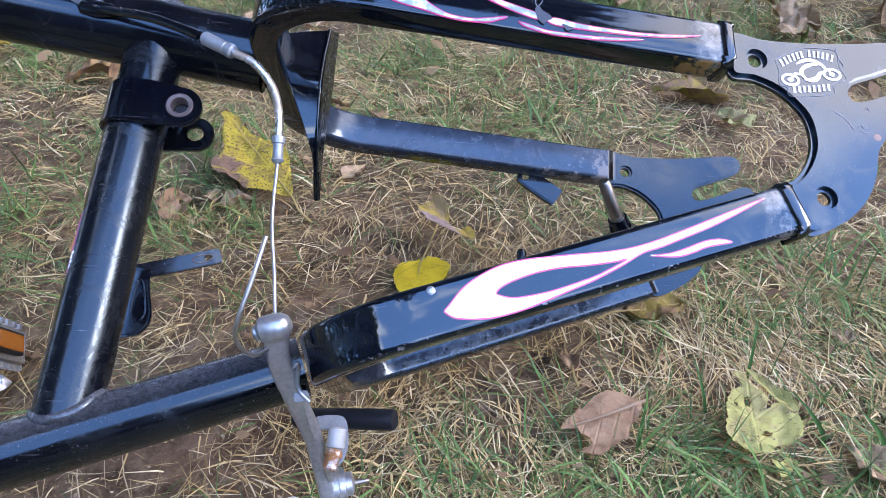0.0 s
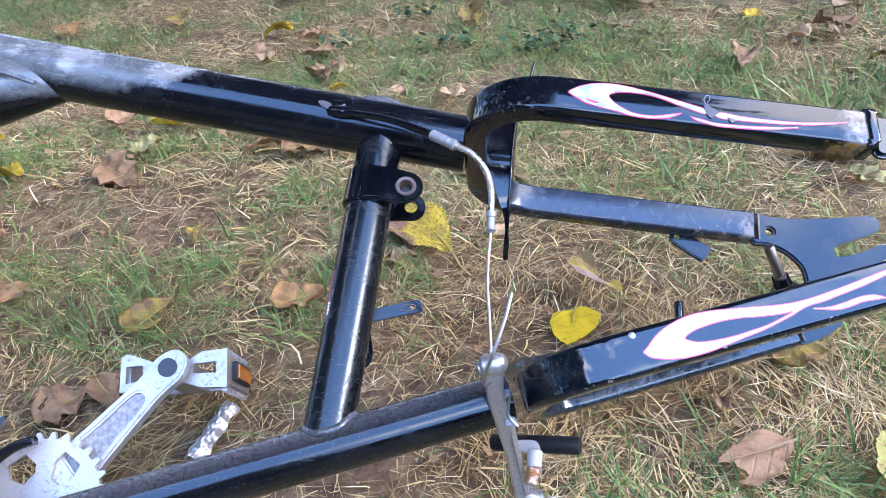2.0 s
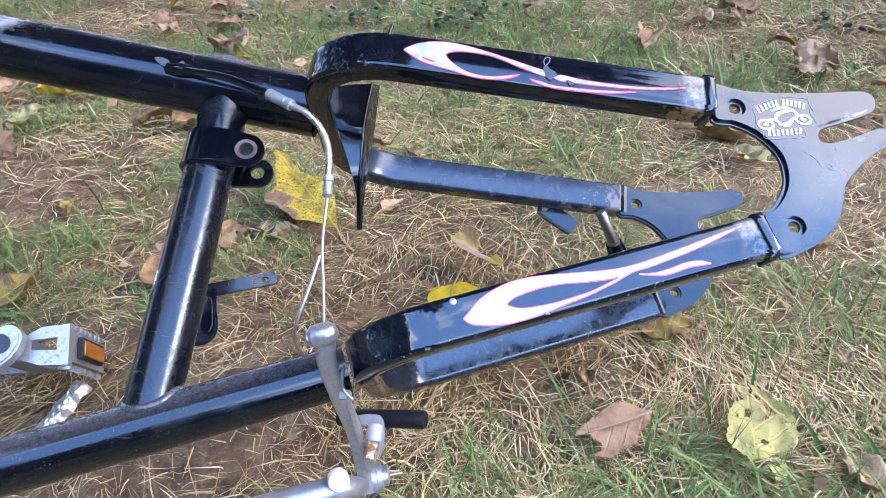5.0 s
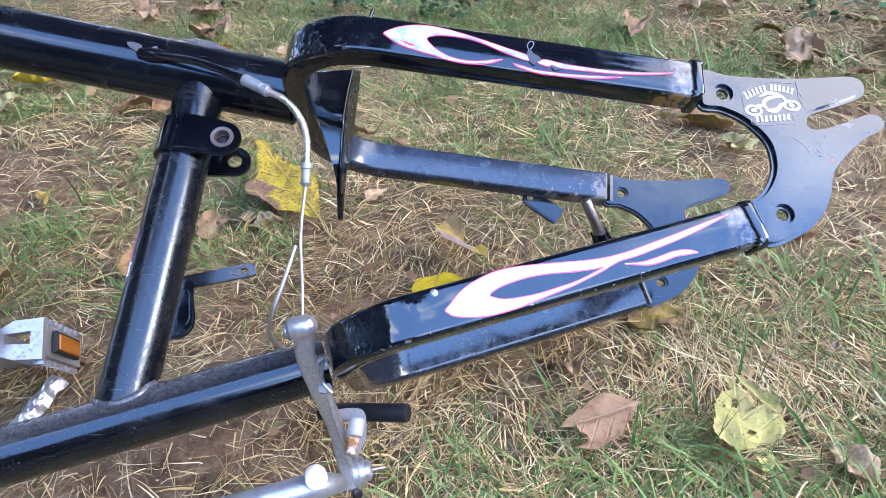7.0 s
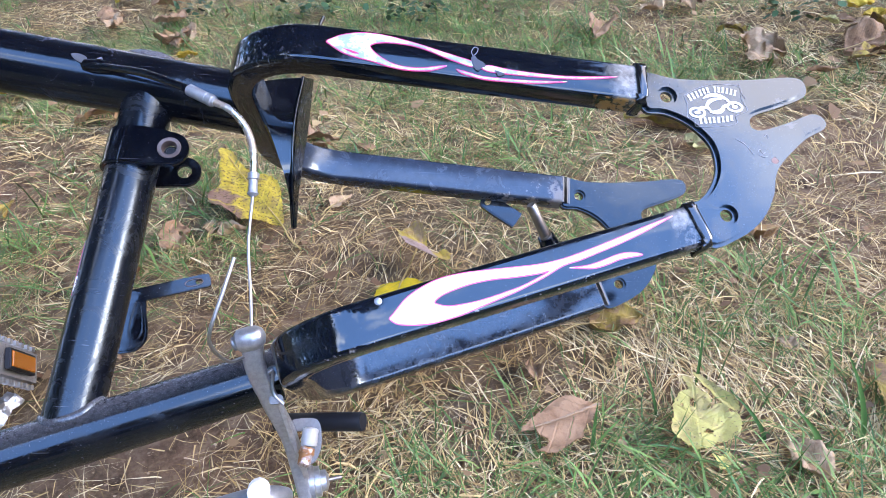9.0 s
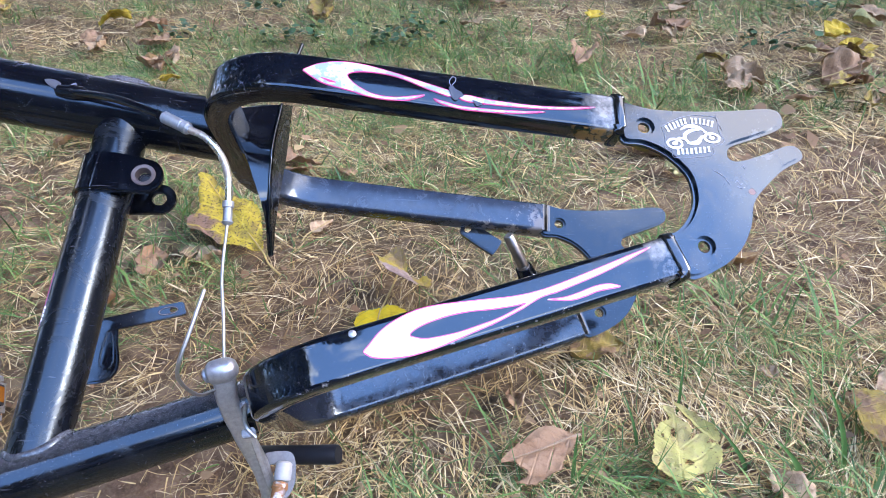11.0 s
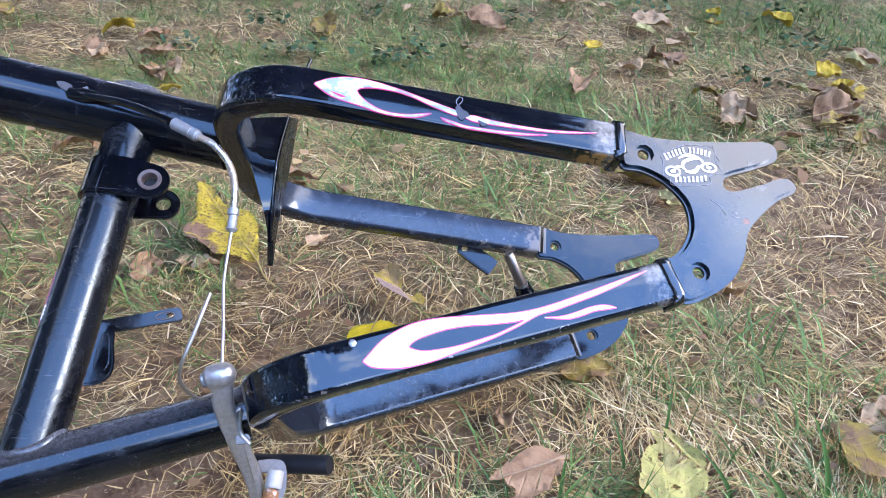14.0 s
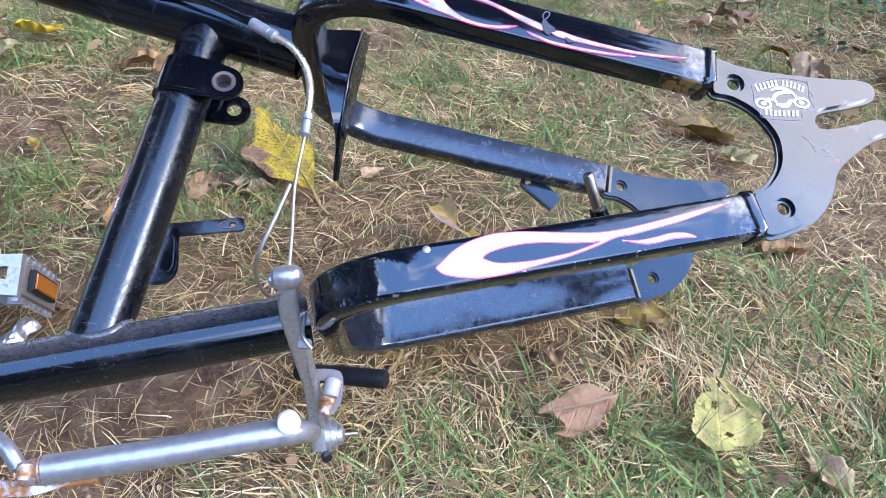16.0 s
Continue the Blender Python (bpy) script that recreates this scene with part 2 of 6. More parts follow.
def metal(name, col, rough, scale=300, low=0.7, bump=0.2, bare=1.0):
    m = Mat(name)
    n = m.noise(scale, 4, 0.6)
    m.link(m.mix(n, tuple(v * low for v in col), col), "Base Color")
    m.link(m.math("ADD", m.math("MULTIPLY", m.noise(scale * 0.3, 3), 0.2), rough), "Roughness")
    m.set(Metallic=bare)
    m.bump(n, bump, 0.0004)
    return m.m


ALLOY = metal("cast_alloy", (0.56, 0.56, 0.55), 0.24, 420, 0.42, 0.5, 0.72)
CHROME = metal("weathered_chrome", (0.46, 0.48, 0.50), 0.27, 240, 0.45, 0.5, 0.75)
STEEL = metal("bare_steel", (0.43, 0.38, 0.33), 0.28, 130, 0.32)
GRAINY = metal("grainy_alloy", (0.52, 0.52, 0.51), 0.40, 300, 0.0, 1.0, 0.5)
DULL = metal("dull_steel", (0.24, 0.24, 0.235), 0.42, 420, 0.5, 0.4, 0.6)
WORN_STEEL = metal("worn_steel", (0.20, 0.145, 0.125), 0.35, 260, 0.5, 0.2, 0.4)
WIRE = metal("steel_cable", (0.48, 0.47, 0.45), 0.35, 2500, 0.6, 0.4)


def soiled(name, col):
    """Bright alloy with black grime caught in its skin."""
    m = Mat(name)
    grime = m.math("MULTIPLY", m.ramp(m.noise(330, 5, 0.7), (0.50, 0.0), (0.70, 1.0)), m.ramp(m.noise(48, 4), (0.42, 0.0), (0.60, 0.9)))
    m.link(m.mix(grime, m.mix(m.noise(60, 4), tuple(v * 0.7 for v in col), col), (0.08, 0.08, 0.078)), "Base Color")
    m.link(m.math("ADD", m.math("MULTIPLY", m.noise(150, 3), 0.2), 0.28), "Roughness").set(Metallic=0.5)
    m.bump(m.noise(420, 4), 0.4, 0.0004)
    return m.m


SOILED = soiled("soiled_alloy", (0.50, 0.50, 0.49))
CAGE = soiled("soiled_cage_alloy", (0.43, 0.43, 0.42))


def rust(name, share):
    m = Mat(name)
    n = m.noise(140, 5, 0.7)
    col = m.mix(m.noise(420, 3), (0.36, 0.155, 0.040), (0.15, 0.058, 0.020))
    mask = m.ramp(n, (share - 0.08, 1.0), (share + 0.08, 0.0))
    m.link(m.mix(mask, (0.50, 0.50, 0.50), col), "Base Color")
    m.link(m.math("SUBTRACT", 1.0, mask), "Metallic")
    m.link(m.math("ADD", m.math("MULTIPLY", mask, 0.5), 0.25), "Roughness")
    m.bump(n, 0.5, 0.0005)
    return m.m


def patina(name):
    """Bright bent steel, browned along part of its length."""
    m = Mat(name)
    brown = m.ramp(m.noise(85, 4, 0.7), (0.46, 0.0), (0.60, 0.85))
    m.link(m.mix(brown, (0.60, 0.58, 0.53), m.mix(m.noise(600, 3), (0.20, 0.14, 0.09), (0.36, 0.28, 0.19))), "Base Color")
    m.link(m.math("ADD", m.math("MULTIPLY", brown, 0.25), 0.24), "Roughness").link(m.math("SUBTRACT", 0.9, m.math("MULTIPLY", brown, 0.6)), "Metallic")
    m.bump(m.noise(700, 3), 0.3, 0.0003)
    return m.m


PATINA = patina("browned_steel")
RUST = rust("rusty_steel", 0.54)
RUSTY_CHROME = rust("pitted_chrome", 0.47)
AMBER_RUST = rust("orange_rust", 0.9)


def plain(name, col, rough, scale=200, vary=0.25, spec=0.5, trans=0.0):
    m = Mat(name)
    n = m.noise(scale, 4)
    m.link(m.mix(n, tuple(v * (1 - vary) for v in col), tuple(min(1, v * (1 + vary)) for v in col)), "Base Color")
    m.set(Roughness=rough, Specular_IOR_Level=spec, Transmission_Weight=trans)
    m.bump(n, 0.15, 0.0004)
    return m.m


RUBBER = plain("black_rubber", (0.009, 0.010, 0.013), 0.5, spec=0.3)
WHITE_CAP = plain("white_plastic", (0.78, 0.78, 0.77), 0.35, 120, 0.05)
WASHER = plain("dirty_nylon", (0.36, 0.35, 0.33), 0.4, 300, 0.2)
GREY_SLEEVE = metal("grey_sleeve", (0.40, 0.41, 0.41), 0.36, 400, 0.6, 0.3, 0.5)
DARK = plain("dark_socket", (0.01, 0.01, 0.012), 0.3)
AMBER = plain("amber_reflector", (0.40, 0.13, 0.008), 0.18, 900, 0.45)
FOIL = metal("crumpled_foil", (0.60, 0.62, 0.64), 0.22, 200, 0.45, 0.5, 0.8)


def decal(name, col, worn, under=(0.32, 0.38, 0.46)):
    m = Mat(name)
    n = m.noise(150, 5, 0.7)
    m.link(m.mix(m.ramp(n, (worn, 0.0), (worn + 0.12, 1.0)), col, under), "Base Color")
    m.set(Roughness=0.28, Coat_Weight=0.5)
    return m.m


FLAME = decal("white_flame", (0.80, 0.785, 0.79), 0.70)
FLAME_WORN = decal("worn_white_flame", (0.72, 0.75, 0.80), 0.42, (0.24, 0.33, 0.42))
PINK = decal("pink_edge", (0.55, 0.04, 0.15), 0.66)
PATCH_GREY = plain("grey_patch", (0.07, 0.075, 0.085), 0.4, 300)
TORN = decal("torn_film", (0.05, 0.06, 0.08), 0.7)
SCRATCH = plain("grey_scratch", (0.16, 0.18, 0.21), 0.4, 400)
LOGO = decal("white_logo", (0.70, 0.70, 0.70), 0.56, (0.30, 0.32, 0.35))


def blade_mat(name, *cols, rough=0.6):
    m = Mat(name)
    steps = [(i / max(1, len(cols) - 1), c) for i, c in enumerate(cols)]
    col = m.ramp(m.island(), *steps)
    col = m.mix(m.math("MULTIPLY", m.noise(260, 3), 0.25), col, (0.14, 0.10, 0.06))
    m.link(col, "Base Color").set(Roughness=rough, Specular_IOR_Level=0.18)
    return m.m


STRAW = blade_mat("dry_straw", (0.15, 0.088, 0.034), (0.51, 0.345, 0.135), (0.80, 0.59, 0.26), (0.24, 0.145, 0.058), (0.94, 0.78, 0.45), (0.42, 0.262, 0.100))
GREEN = blade_mat("green_grass", (0.048, 0.108, 0.022), (0.100, 0.190, 0.046), (0.165, 0.285, 0.065), (0.044, 0.130, 0.042), (0.24, 0.31, 0.085), rough=0.45)
CLOVER = blade_mat("clover_green", (0.020, 0.070, 0.030), (0.035, 0.100, 0.042), (0.060, 0.125, 0.055), rough=0.45)


BROAD = blade_mat("broad_green_grass", (0.035, 0.105, 0.020), (0.060, 0.150, 0.030), (0.10, 0.19, 0.04), rough=0.4)
LITTER = blade_mat("leaf_bits", (0.13, 0.068, 0.036), (0.22, 0.130, 0.066), (0.32, 0.205, 0.105), (0.16, 0.085, 0.045), (0.37, 0.26, 0.12), rough=0.75)
CHAFF = blade_mat("chaff", (0.11, 0.066, 0.040), (0.33, 0.22, 0.135), (0.52, 0.38, 0.235), (0.18, 0.105, 0.068), (0.40, 0.265, 0.17), rough=0.8)
FOLIAGE = blade_mat("tree_leaves", (0.035, 0.06, 0.015), (0.06, 0.10, 0.025), (0.09, 0.12, 0.03), rough=0.6)


def soil():
    """Crumbly reddish soil under thatch: dark crumbs, straw dust and green-brown patches."""
    m = Mat("soil_and_litter")
    big, mid, fine, thin = m.noise(2.3, 5), m.noise(34, 6, 0.7), m.noise(340, 4, 0.7), m.noise(95, 6, 0.75, dist=2.5)
    col = m.ramp(mid, (0.28, (0.045, 0.028, 0.018)), (0.5, (0.190, 0.118, 0.074)), (0.72, (0.38, 0.260, 0.165)))
    col = m.mix(m.math("MULTIPLY", m.ramp(big, (0.42, 0.0), (0.58, 1.0)), 0.45), col, (0.085, 0.080, 0.035))
    col = m.mix(m.math("MULTIPLY", m.ramp(thin, (0.52, 0.0), (0.66, 1.0)), 0.55), col, (0.30, 0.215, 0.115))
    col = m.mix(m.math("MULTIPLY", m.ramp(fine, (0.52, 0.0), (0.68, 1.0)), 0.5), col, (0.25, 0.17, 0.11))
    away = m.math("ADD", m.math("POWER", m.axis(0), 2.0), m.math("POWER", m.math("SUBTRACT", m.axis(1), 1.0), 2.0))
    thatch = m.ramp(m.noise(19, 6, 0.75), (0.32, (0.045, 0.035, 0.018)), (0.5, (0.135, 0.100, 0.052)), (0.66, (0.055, 0.070, 0.022)))
    col = m.mix(m.math("MULTIPLY", m.ramp(m.math("MULTIPLY", away, 0.1), (0.08, 0.0), (0.30, 1.0)), 0.75), col, thatch)
    m.link(col, "Base Color").set(Roughness=0.95, Specular_IOR_Level=0.15)
    m.bump(m.math("ADD", mid, m.math("ADD", fine, thin)), 0.8, 0.007)
    return m.m


SOIL = soil()


def leaf_mat(name, main, blotch, spot, blotch_at=0.5, spot_at=0.66, vein=1.25, side=None, rib=0.5, rows=7.0, line=0.22, side_at=0.45):
    """A dead leaf: blotches, specks, side veins off the midrib and, where asked, one withered half."""
    m = Mat(name)
    gen = m.n.new("ShaderNodeSeparateXYZ")
    m.l.new(m.n.new("ShaderNodeTexCoord").outputs["Generated"], gen.inputs[0])
    a, b, c = m.noise(55, 6, 0.7), m.noise(430, 4, 0.65), m.noise(150, 5, 0.7)
    tint = m.mix(m.random(), tuple(v * 0.7 for v in main), tuple(min(1, v * 1.2) for v in main))
    off = m.math("ABSOLUTE", m.math("SUBTRACT", gen.outputs[1], rib))
    col = m.mix(m.ramp(a, (blotch_at - 0.05, 0.0), (blotch_at + 0.09, 1.0)), tint, blotch)
    if side is not None:
        half = m.math("ADD", m.math("SUBTRACT", gen.outputs[1], m.math("MULTIPLY", m.math("ABSOLUTE", m.math("SUBTRACT", gen.outputs[0], 0.42)), 1.1)), m.math("MULTIPLY", m.math("SUBTRACT", a, 0.5), 0.9))
        col = m.mix(m.ramp(half, (side_at - 0.05, 0.0), (side_at + 0.05, 1.0)), col, side)
    col = m.mix(m.math("MULTIPLY", m.ramp(c, (0.50, 0.0), (0.72, 1.0)), 0.55), col, tuple(v * 0.55 for v in blotch))
    col = m.mix(m.ramp(b, (spot_at, 0.0), (spot_at + 0.04, 1.0)), col, spot)
    run = m.math("ADD", m.math("SUBTRACT", gen.outputs[0], m.math("MULTIPLY", off, 0.62)), m.math("MULTIPLY", m.math("SUBTRACT", a, 0.5), 0.06))
    saw = m.math("ABSOLUTE", m.math("SUBTRACT", m.math("FRACT", m.math("MULTIPLY", run, rows)), 0.5))
    veins = m.math("MAXIMUM", m.ramp(saw, (0.03, 1.0), (0.09, 0.0)), m.ramp(off, (0.008, 1.0), (0.022, 0.0)))
    col = m.mix(m.math("MULTIPLY", m.math("MULTIPLY", veins, m.ramp(c, (0.35, 0.1), (0.6, 1.0))), line), col, tuple(min(1, v * vein) for v in main))
    m.link(col, "Base Color").set(Roughness=0.62, Specular_IOR_Level=0.3)
    m.bump(m.math("ADD", m.math("MULTIPLY", veins, -0.14), m.math("ADD", a, m.math("MULTIPLY", c, 0.5))), 0.7, 0.003)
    return m.m


LEAF = {
    "yellow": leaf_mat("yellow_leaf", (0.41, 0.285, 0.022), (0.29, 0.165, 0.025), (0.10, 0.05, 0.02), 0.62, 0.68),
    "mottled": leaf_mat("mottled_yellow_leaf", (0.33, 0.235, 0.045), (0.17, 0.10, 0.05), (0.08, 0.05, 0.03), 0.50, 0.64),
    "half": leaf_mat("half_withered_leaf", (0.31, 0.245, 0.030), (0.22, 0.17, 0.03), (0.07, 0.045, 0.02), 0.54, 0.58, 1.35, side=(0.17, 0.090, 0.050)),
    "brown": leaf_mat("brown_leaf", (0.30, 0.180, 0.095), (0.19, 0.105, 0.055), (0.05, 0.03, 0.025), 0.54, 0.70),
    "tan": leaf_mat("tan_leaf", (0.42, 0.285, 0.160), (0.28, 0.17, 0.09), (0.07, 0.045, 0.035), 0.56, 0.68),
    "pale": leaf_mat("pale_green_leaf", (0.40, 0.37, 0.15), (0.27, 0.20, 0.09), (0.09, 0.06, 0.04), 0.56, 0.64),
    "rust": leaf_mat("rusty_leaf", (0.35, 0.205, 0.075), (0.20, 0.105, 0.055), (0.06, 0.035, 0.03), 0.52, 0.70),
}


# ---- mesh helpers ----
def mesh_from(name, verts, faces, mat, smooth=True, angle=None):
    me = bpy.data.meshes.new(name)
    me.from_pydata([tuple(v) for v in verts], [], faces)
    me.materials.append(mat)
    me.update()
    if smooth:
        me.shade_smooth() if angle is None else me.set_sharp_from_angle(angle=radians(angle))
    return me


def part(name, data, parent, label=""):
    """Links a mesh as one object under a thing or a part."""
    ob = new(name, data)
    ob.parent = parent
    return tagged(ob, label)


def thing(name, m, label, category, group="", kind=""):
    ob = new(name)
    ob.matrix_world = m
    ob.empty_display_size = 0.02
    return tagged(ob, label, category, group, kind)


def finish(bm, name, mat, angle=35, bevel=0.0, segs=2):
    if bevel:
        bmesh.ops.bevel(bm, geom=[e for e in bm.edges if e.is_manifold and e.calc_face_angle(0) > radians(30)], offset=bevel, segments=segs, affect="EDGES", clamp_overlap=True)
    bmesh.ops.recalc_face_normals(bm, faces=bm.faces)
    me = bpy.data.meshes.new(name)
    bm.to_mesh(me)
    bm.free()
    me.materials.append(mat)
    for p in me.polygons:
        p.use_smooth = True
    me.set_sharp_from_angle(angle=radians(angle))
    return me


def spline(pts, n=8):
    """Catmull-Rom through the points, n steps a span."""
    p = [Vector(v) for v in pts]
    p = [2 * p[0] - p[1], *p, 2 * p[-1] - p[-2]]
    out = []
    for i in range(1, len(p) - 2):
        a, b, c, d = p[i - 1 : i + 3]
        for k in range(n):
            t = k / n
            out.append(0.5 * (2 * b + (c - a) * t + (2 * a - 5 * b + 4 * c - d) * t * t + (3 * b - a - 3 * c + d) * t**3))
    out.append(p[-2])
    return out


def sweep(path, section, name, mat, side=None, scale=None, angle=40, caps=True, reach=None):
    """A closed section (pairs across, up) swept along a path; side: a fixed across direction; reach: extra width on one flank."""
    path = [Vector(p) for p in path]
    verts, faces, k = [], [], len(section)
    prev = None
    for i, p in enumerate(path):
        t = (path[min(i + 1, len(path) - 1)] - path[max(i - 1, 0)]).normalized()
        if side is not None:
            s = Vector(side)
        elif prev is None:
            s = t.orthogonal()
        else:
            s = prev
        s = (s - t * s.dot(t)).normalized()
        prev = s
        up = s.cross(t)
        f = scale(i / (len(path) - 1)) if scale else 1.0
        more = reach(i / (len(path) - 1)) if reach else 0.0
        verts += [p + s * (a * f + (more if a > 0 else 0.0)) + up * b * f for a, b in section]
    for i in range(len(path) - 1):
        for j in range(k):
            faces.append((i * k + j, i * k + (j + 1) % k, (i + 1) * k + (j + 1) % k, (i + 1) * k + j))
    if caps:
        faces.append(tuple(reversed(range(k))))
        faces.append(tuple((len(path) - 1) * k + j for j in range(k)))
    bm = bmesh.new()
    vs = [bm.verts.new(v) for v in verts]
    for f in faces:
        bm.faces.new([vs[i] for i in f])
    return finish(bm, name, mat, angle)


def circle(r, n=20):
    return [(r * math.cos(2 * math.pi * i / n), r * math.sin(2 * math.pi * i / n)) for i in range(n)]


def rounded(w, h, r, n=4):
    out = []
    for cx, cy, a0 in ((w / 2 - r, h / 2 - r, 0), (r - w / 2, h / 2 - r, 90), (r - w / 2, r - h / 2, 180), (w / 2 - r, r - h / 2, 270)):
        out += [(cx + r * math.cos(radians(a0 + 90 * i / n)), cy + r * math.sin(radians(a0 + 90 * i / n))) for i in range(n + 1)]
    return out


def tube(path, r, name, mat, n=20, scale=None):
    return sweep(path, circle(r, n), name, mat, scale=scale)


def lathe(a, b, profile, name, mat, n=24, caps=True):
    """A turned piece on the axis from a to b; profile: pairs of metres along it and radius."""
    a, b = Vector(a), Vector(b)
    t = (b - a).normalized()
    s = t.orthogonal().normalized()
    up = t.cross(s)
    bm = bmesh.new()
    rings = []
    for d, r in profile:
        rings.append([bm.verts.new(a + t * d + (s * math.cos(2 * math.pi * i / n) + up * math.sin(2 * math.pi * i / n)) * max(r, 1e-5)) for i in range(n)])
    for p, q in zip(rings, rings[1:]):
        for i in range(n):
            bm.faces.new((p[i], p[(i + 1) % n], q[(i + 1) % n], q[i]))
    if caps:
        bm.faces.new(list(reversed(rings[0])))
        bm.faces.new(rings[-1])
    else:
        for i in range(n):
            bm.faces.new((rings[-1][i], rings[-1][(i + 1) % n], rings[0][(i + 1) % n], rings[0][i]))
    return finish(bm, name, mat, 35)


def plate(outline, holes, thick, name, mat, place=None, bevel=0.0006):
    """A flat plate in the xy plane from z = -thick to 0, with holes (x, y, r), moved by a matrix."""
    bm = bmesh.new()

    def loop(pts):
        vs = [bm.verts.new((x, y, 0)) for x, y in pts]
        for i in range(len(vs)):
            bm.edges.new((vs[i], vs[(i + 1) % len(vs)]))

    loop(outline)
    for hole in holes:
        if hasattr(hole[0], "__len__"):
            loop(hole)
        else:
            loop([(hole[0] + dx, hole[1] + dy) for dx, dy in circle(hole[2], 16)])
    bmesh.ops.triangle_fill(bm, edges=bm.edges[:], use_beauty=True)
    bmesh.ops.dissolve_limit(bm, angle_limit=0.01, verts=bm.verts, edges=bm.edges)
    got = bmesh.ops.extrude_face_region(bm, geom=bm.faces[:])
    bmesh.ops.translate(bm, verts=[v for v in got["geom"] if isinstance(v, bmesh.types.BMVert)], vec=(0, 0, -thick))
    bmesh.ops.recalc_face_normals(bm, faces=bm.faces)
    if bevel:
        rim = [e for e in bm.edges if e.is_manifold and e.calc_face_angle(0) > radians(60) and abs(e.verts[0].co.z - e.verts[1].co.z) < 1e-6]
        bmesh.ops.bevel(bm, geom=rim, offset=bevel, segments=2, affect="EDGES", clamp_overlap=True)
    if place is not None:
        bm.transform(place)
    return finish(bm, name, mat, 40)


def flat_curve(pts, n=5):
    """A closed smooth outline through 2D points."""
    p = [Vector((*v, 0)) for v in pts]
    q = spline([p[-1], *p, p[0]], n)[n:-1]
    return [(v.x, v.y) for v in q[:-1]] if (q[-1] - q[0]).length < 1e-7 else [(v.x, v.y) for v in q]


def ribbon(pts, widths, h, name, mat):
    """A flat painted stroke of changing width, at the height h over the frame's middle."""
    line = spline([(x, y, 0) for x, y in pts], 8)
    wide = spline([(w, 0, 0) for w in widths], 8)
    wide = [wide[round(i * (len(wide) - 1) / (len(line) - 1))].x for i in range(len(line))]
    bm = bmesh.new()
    rows = []
    for i, p in enumerate(line):
        t = (line[min(i + 1, len(line) - 1)] - line[max(i - 1, 0)]).normalized()
        s = Vector((-t.y, t.x, 0)) * max(wide[i], 0.0) / 2
        rows.append([bm.verts.new((*(p + s * k).xy, h)) for k in (1, -1)] + [bm.verts.new((*(p + s * k).xy, h - 0.0004)) for k in (1, -1)])
    for a, b in zip(rows, rows[1:]):
        bm.faces.new((a[0], b[0], b[1], a[1]))
        bm.faces.new((a[0], a[2], b[2], b[0]))
        bm.faces.new((a[1], b[1], b[3], a[3]))
    bm.faces.new((rows[0][0], rows[0][1], rows[0][3], rows[0][2]))
    bm.faces.new((rows[-1][0], rows[-1][2], rows[-1][3], rows[-1][1]))
    return finish(bm, name, mat, 30)


# ---- ground ----
def rise(x, y):
    """Height of the lawn's soil."""
    return 0.006 * noise.noise((x * 3.1, y * 3.1, 2.0)) + 0.003 * noise.noise((x * 11, y * 11, 5.0))


def make_ground():
    xs = sorted({*(round(-1.6 + 0.04 * i, 3) for i in range(81)), *(s * d for s in (-1, 1) for d in (2, 3, 5, 9, 20, 60, 200, 600))})
    ys = sorted({*(round(-0.4 + 0.04 * i, 3) for i in range(81)), *(-d for d in (1, 2, 4, 9, 20, 60, 200, 600)), 3.5, 5, 9, 20, 60, 200, 600})
    verts = [(x, y, rise(x, y) if abs(x) < 1.7 and -0.5 < y < 2.9 else 0.0) for y in ys for x in xs]
    w = len(xs)
    faces = [(j * w + i, j * w + i + 1, (j + 1) * w + i + 1, (j + 1) * w + i) for j in range(len(ys) - 1) for i in range(w - 1)]
    return tagged(new("ground", mesh_from("ground", verts, faces, SOIL)), "dry brown lawn soil with straw litter", "ground", kind="structure")


make_ground()
BARE = ((-0.02, 0.60, 0.12), (-0.16, 0.36, 0.09), (0.10, 0.43, 0.06), (-0.45, 0.42, 0.05), (0.60, 0.78, 0.09))


def bareness(x, y):
    f = np.zeros_like(x)
    for bx, by, br in BARE:
        f = np.maximum(f, np.exp(-((x - bx) ** 2 + (y - by) ** 2) / br**2))
    return f


def patchy(x, y, scale, seed):
    """Cheap smooth noise from a few waves."""
    rng = np.random.default_rng(seed)
    f = np.zeros_like(x)
    for _ in range(9):
        a, k, p = rng.uniform(0, 6.283), rng.uniform(0.5, 1.9) * scale, rng.uniform(0, 6.283)
        f += np.sin(k * (x * np.cos(a) + y * np.sin(a)) + p)
    return f / 3.0


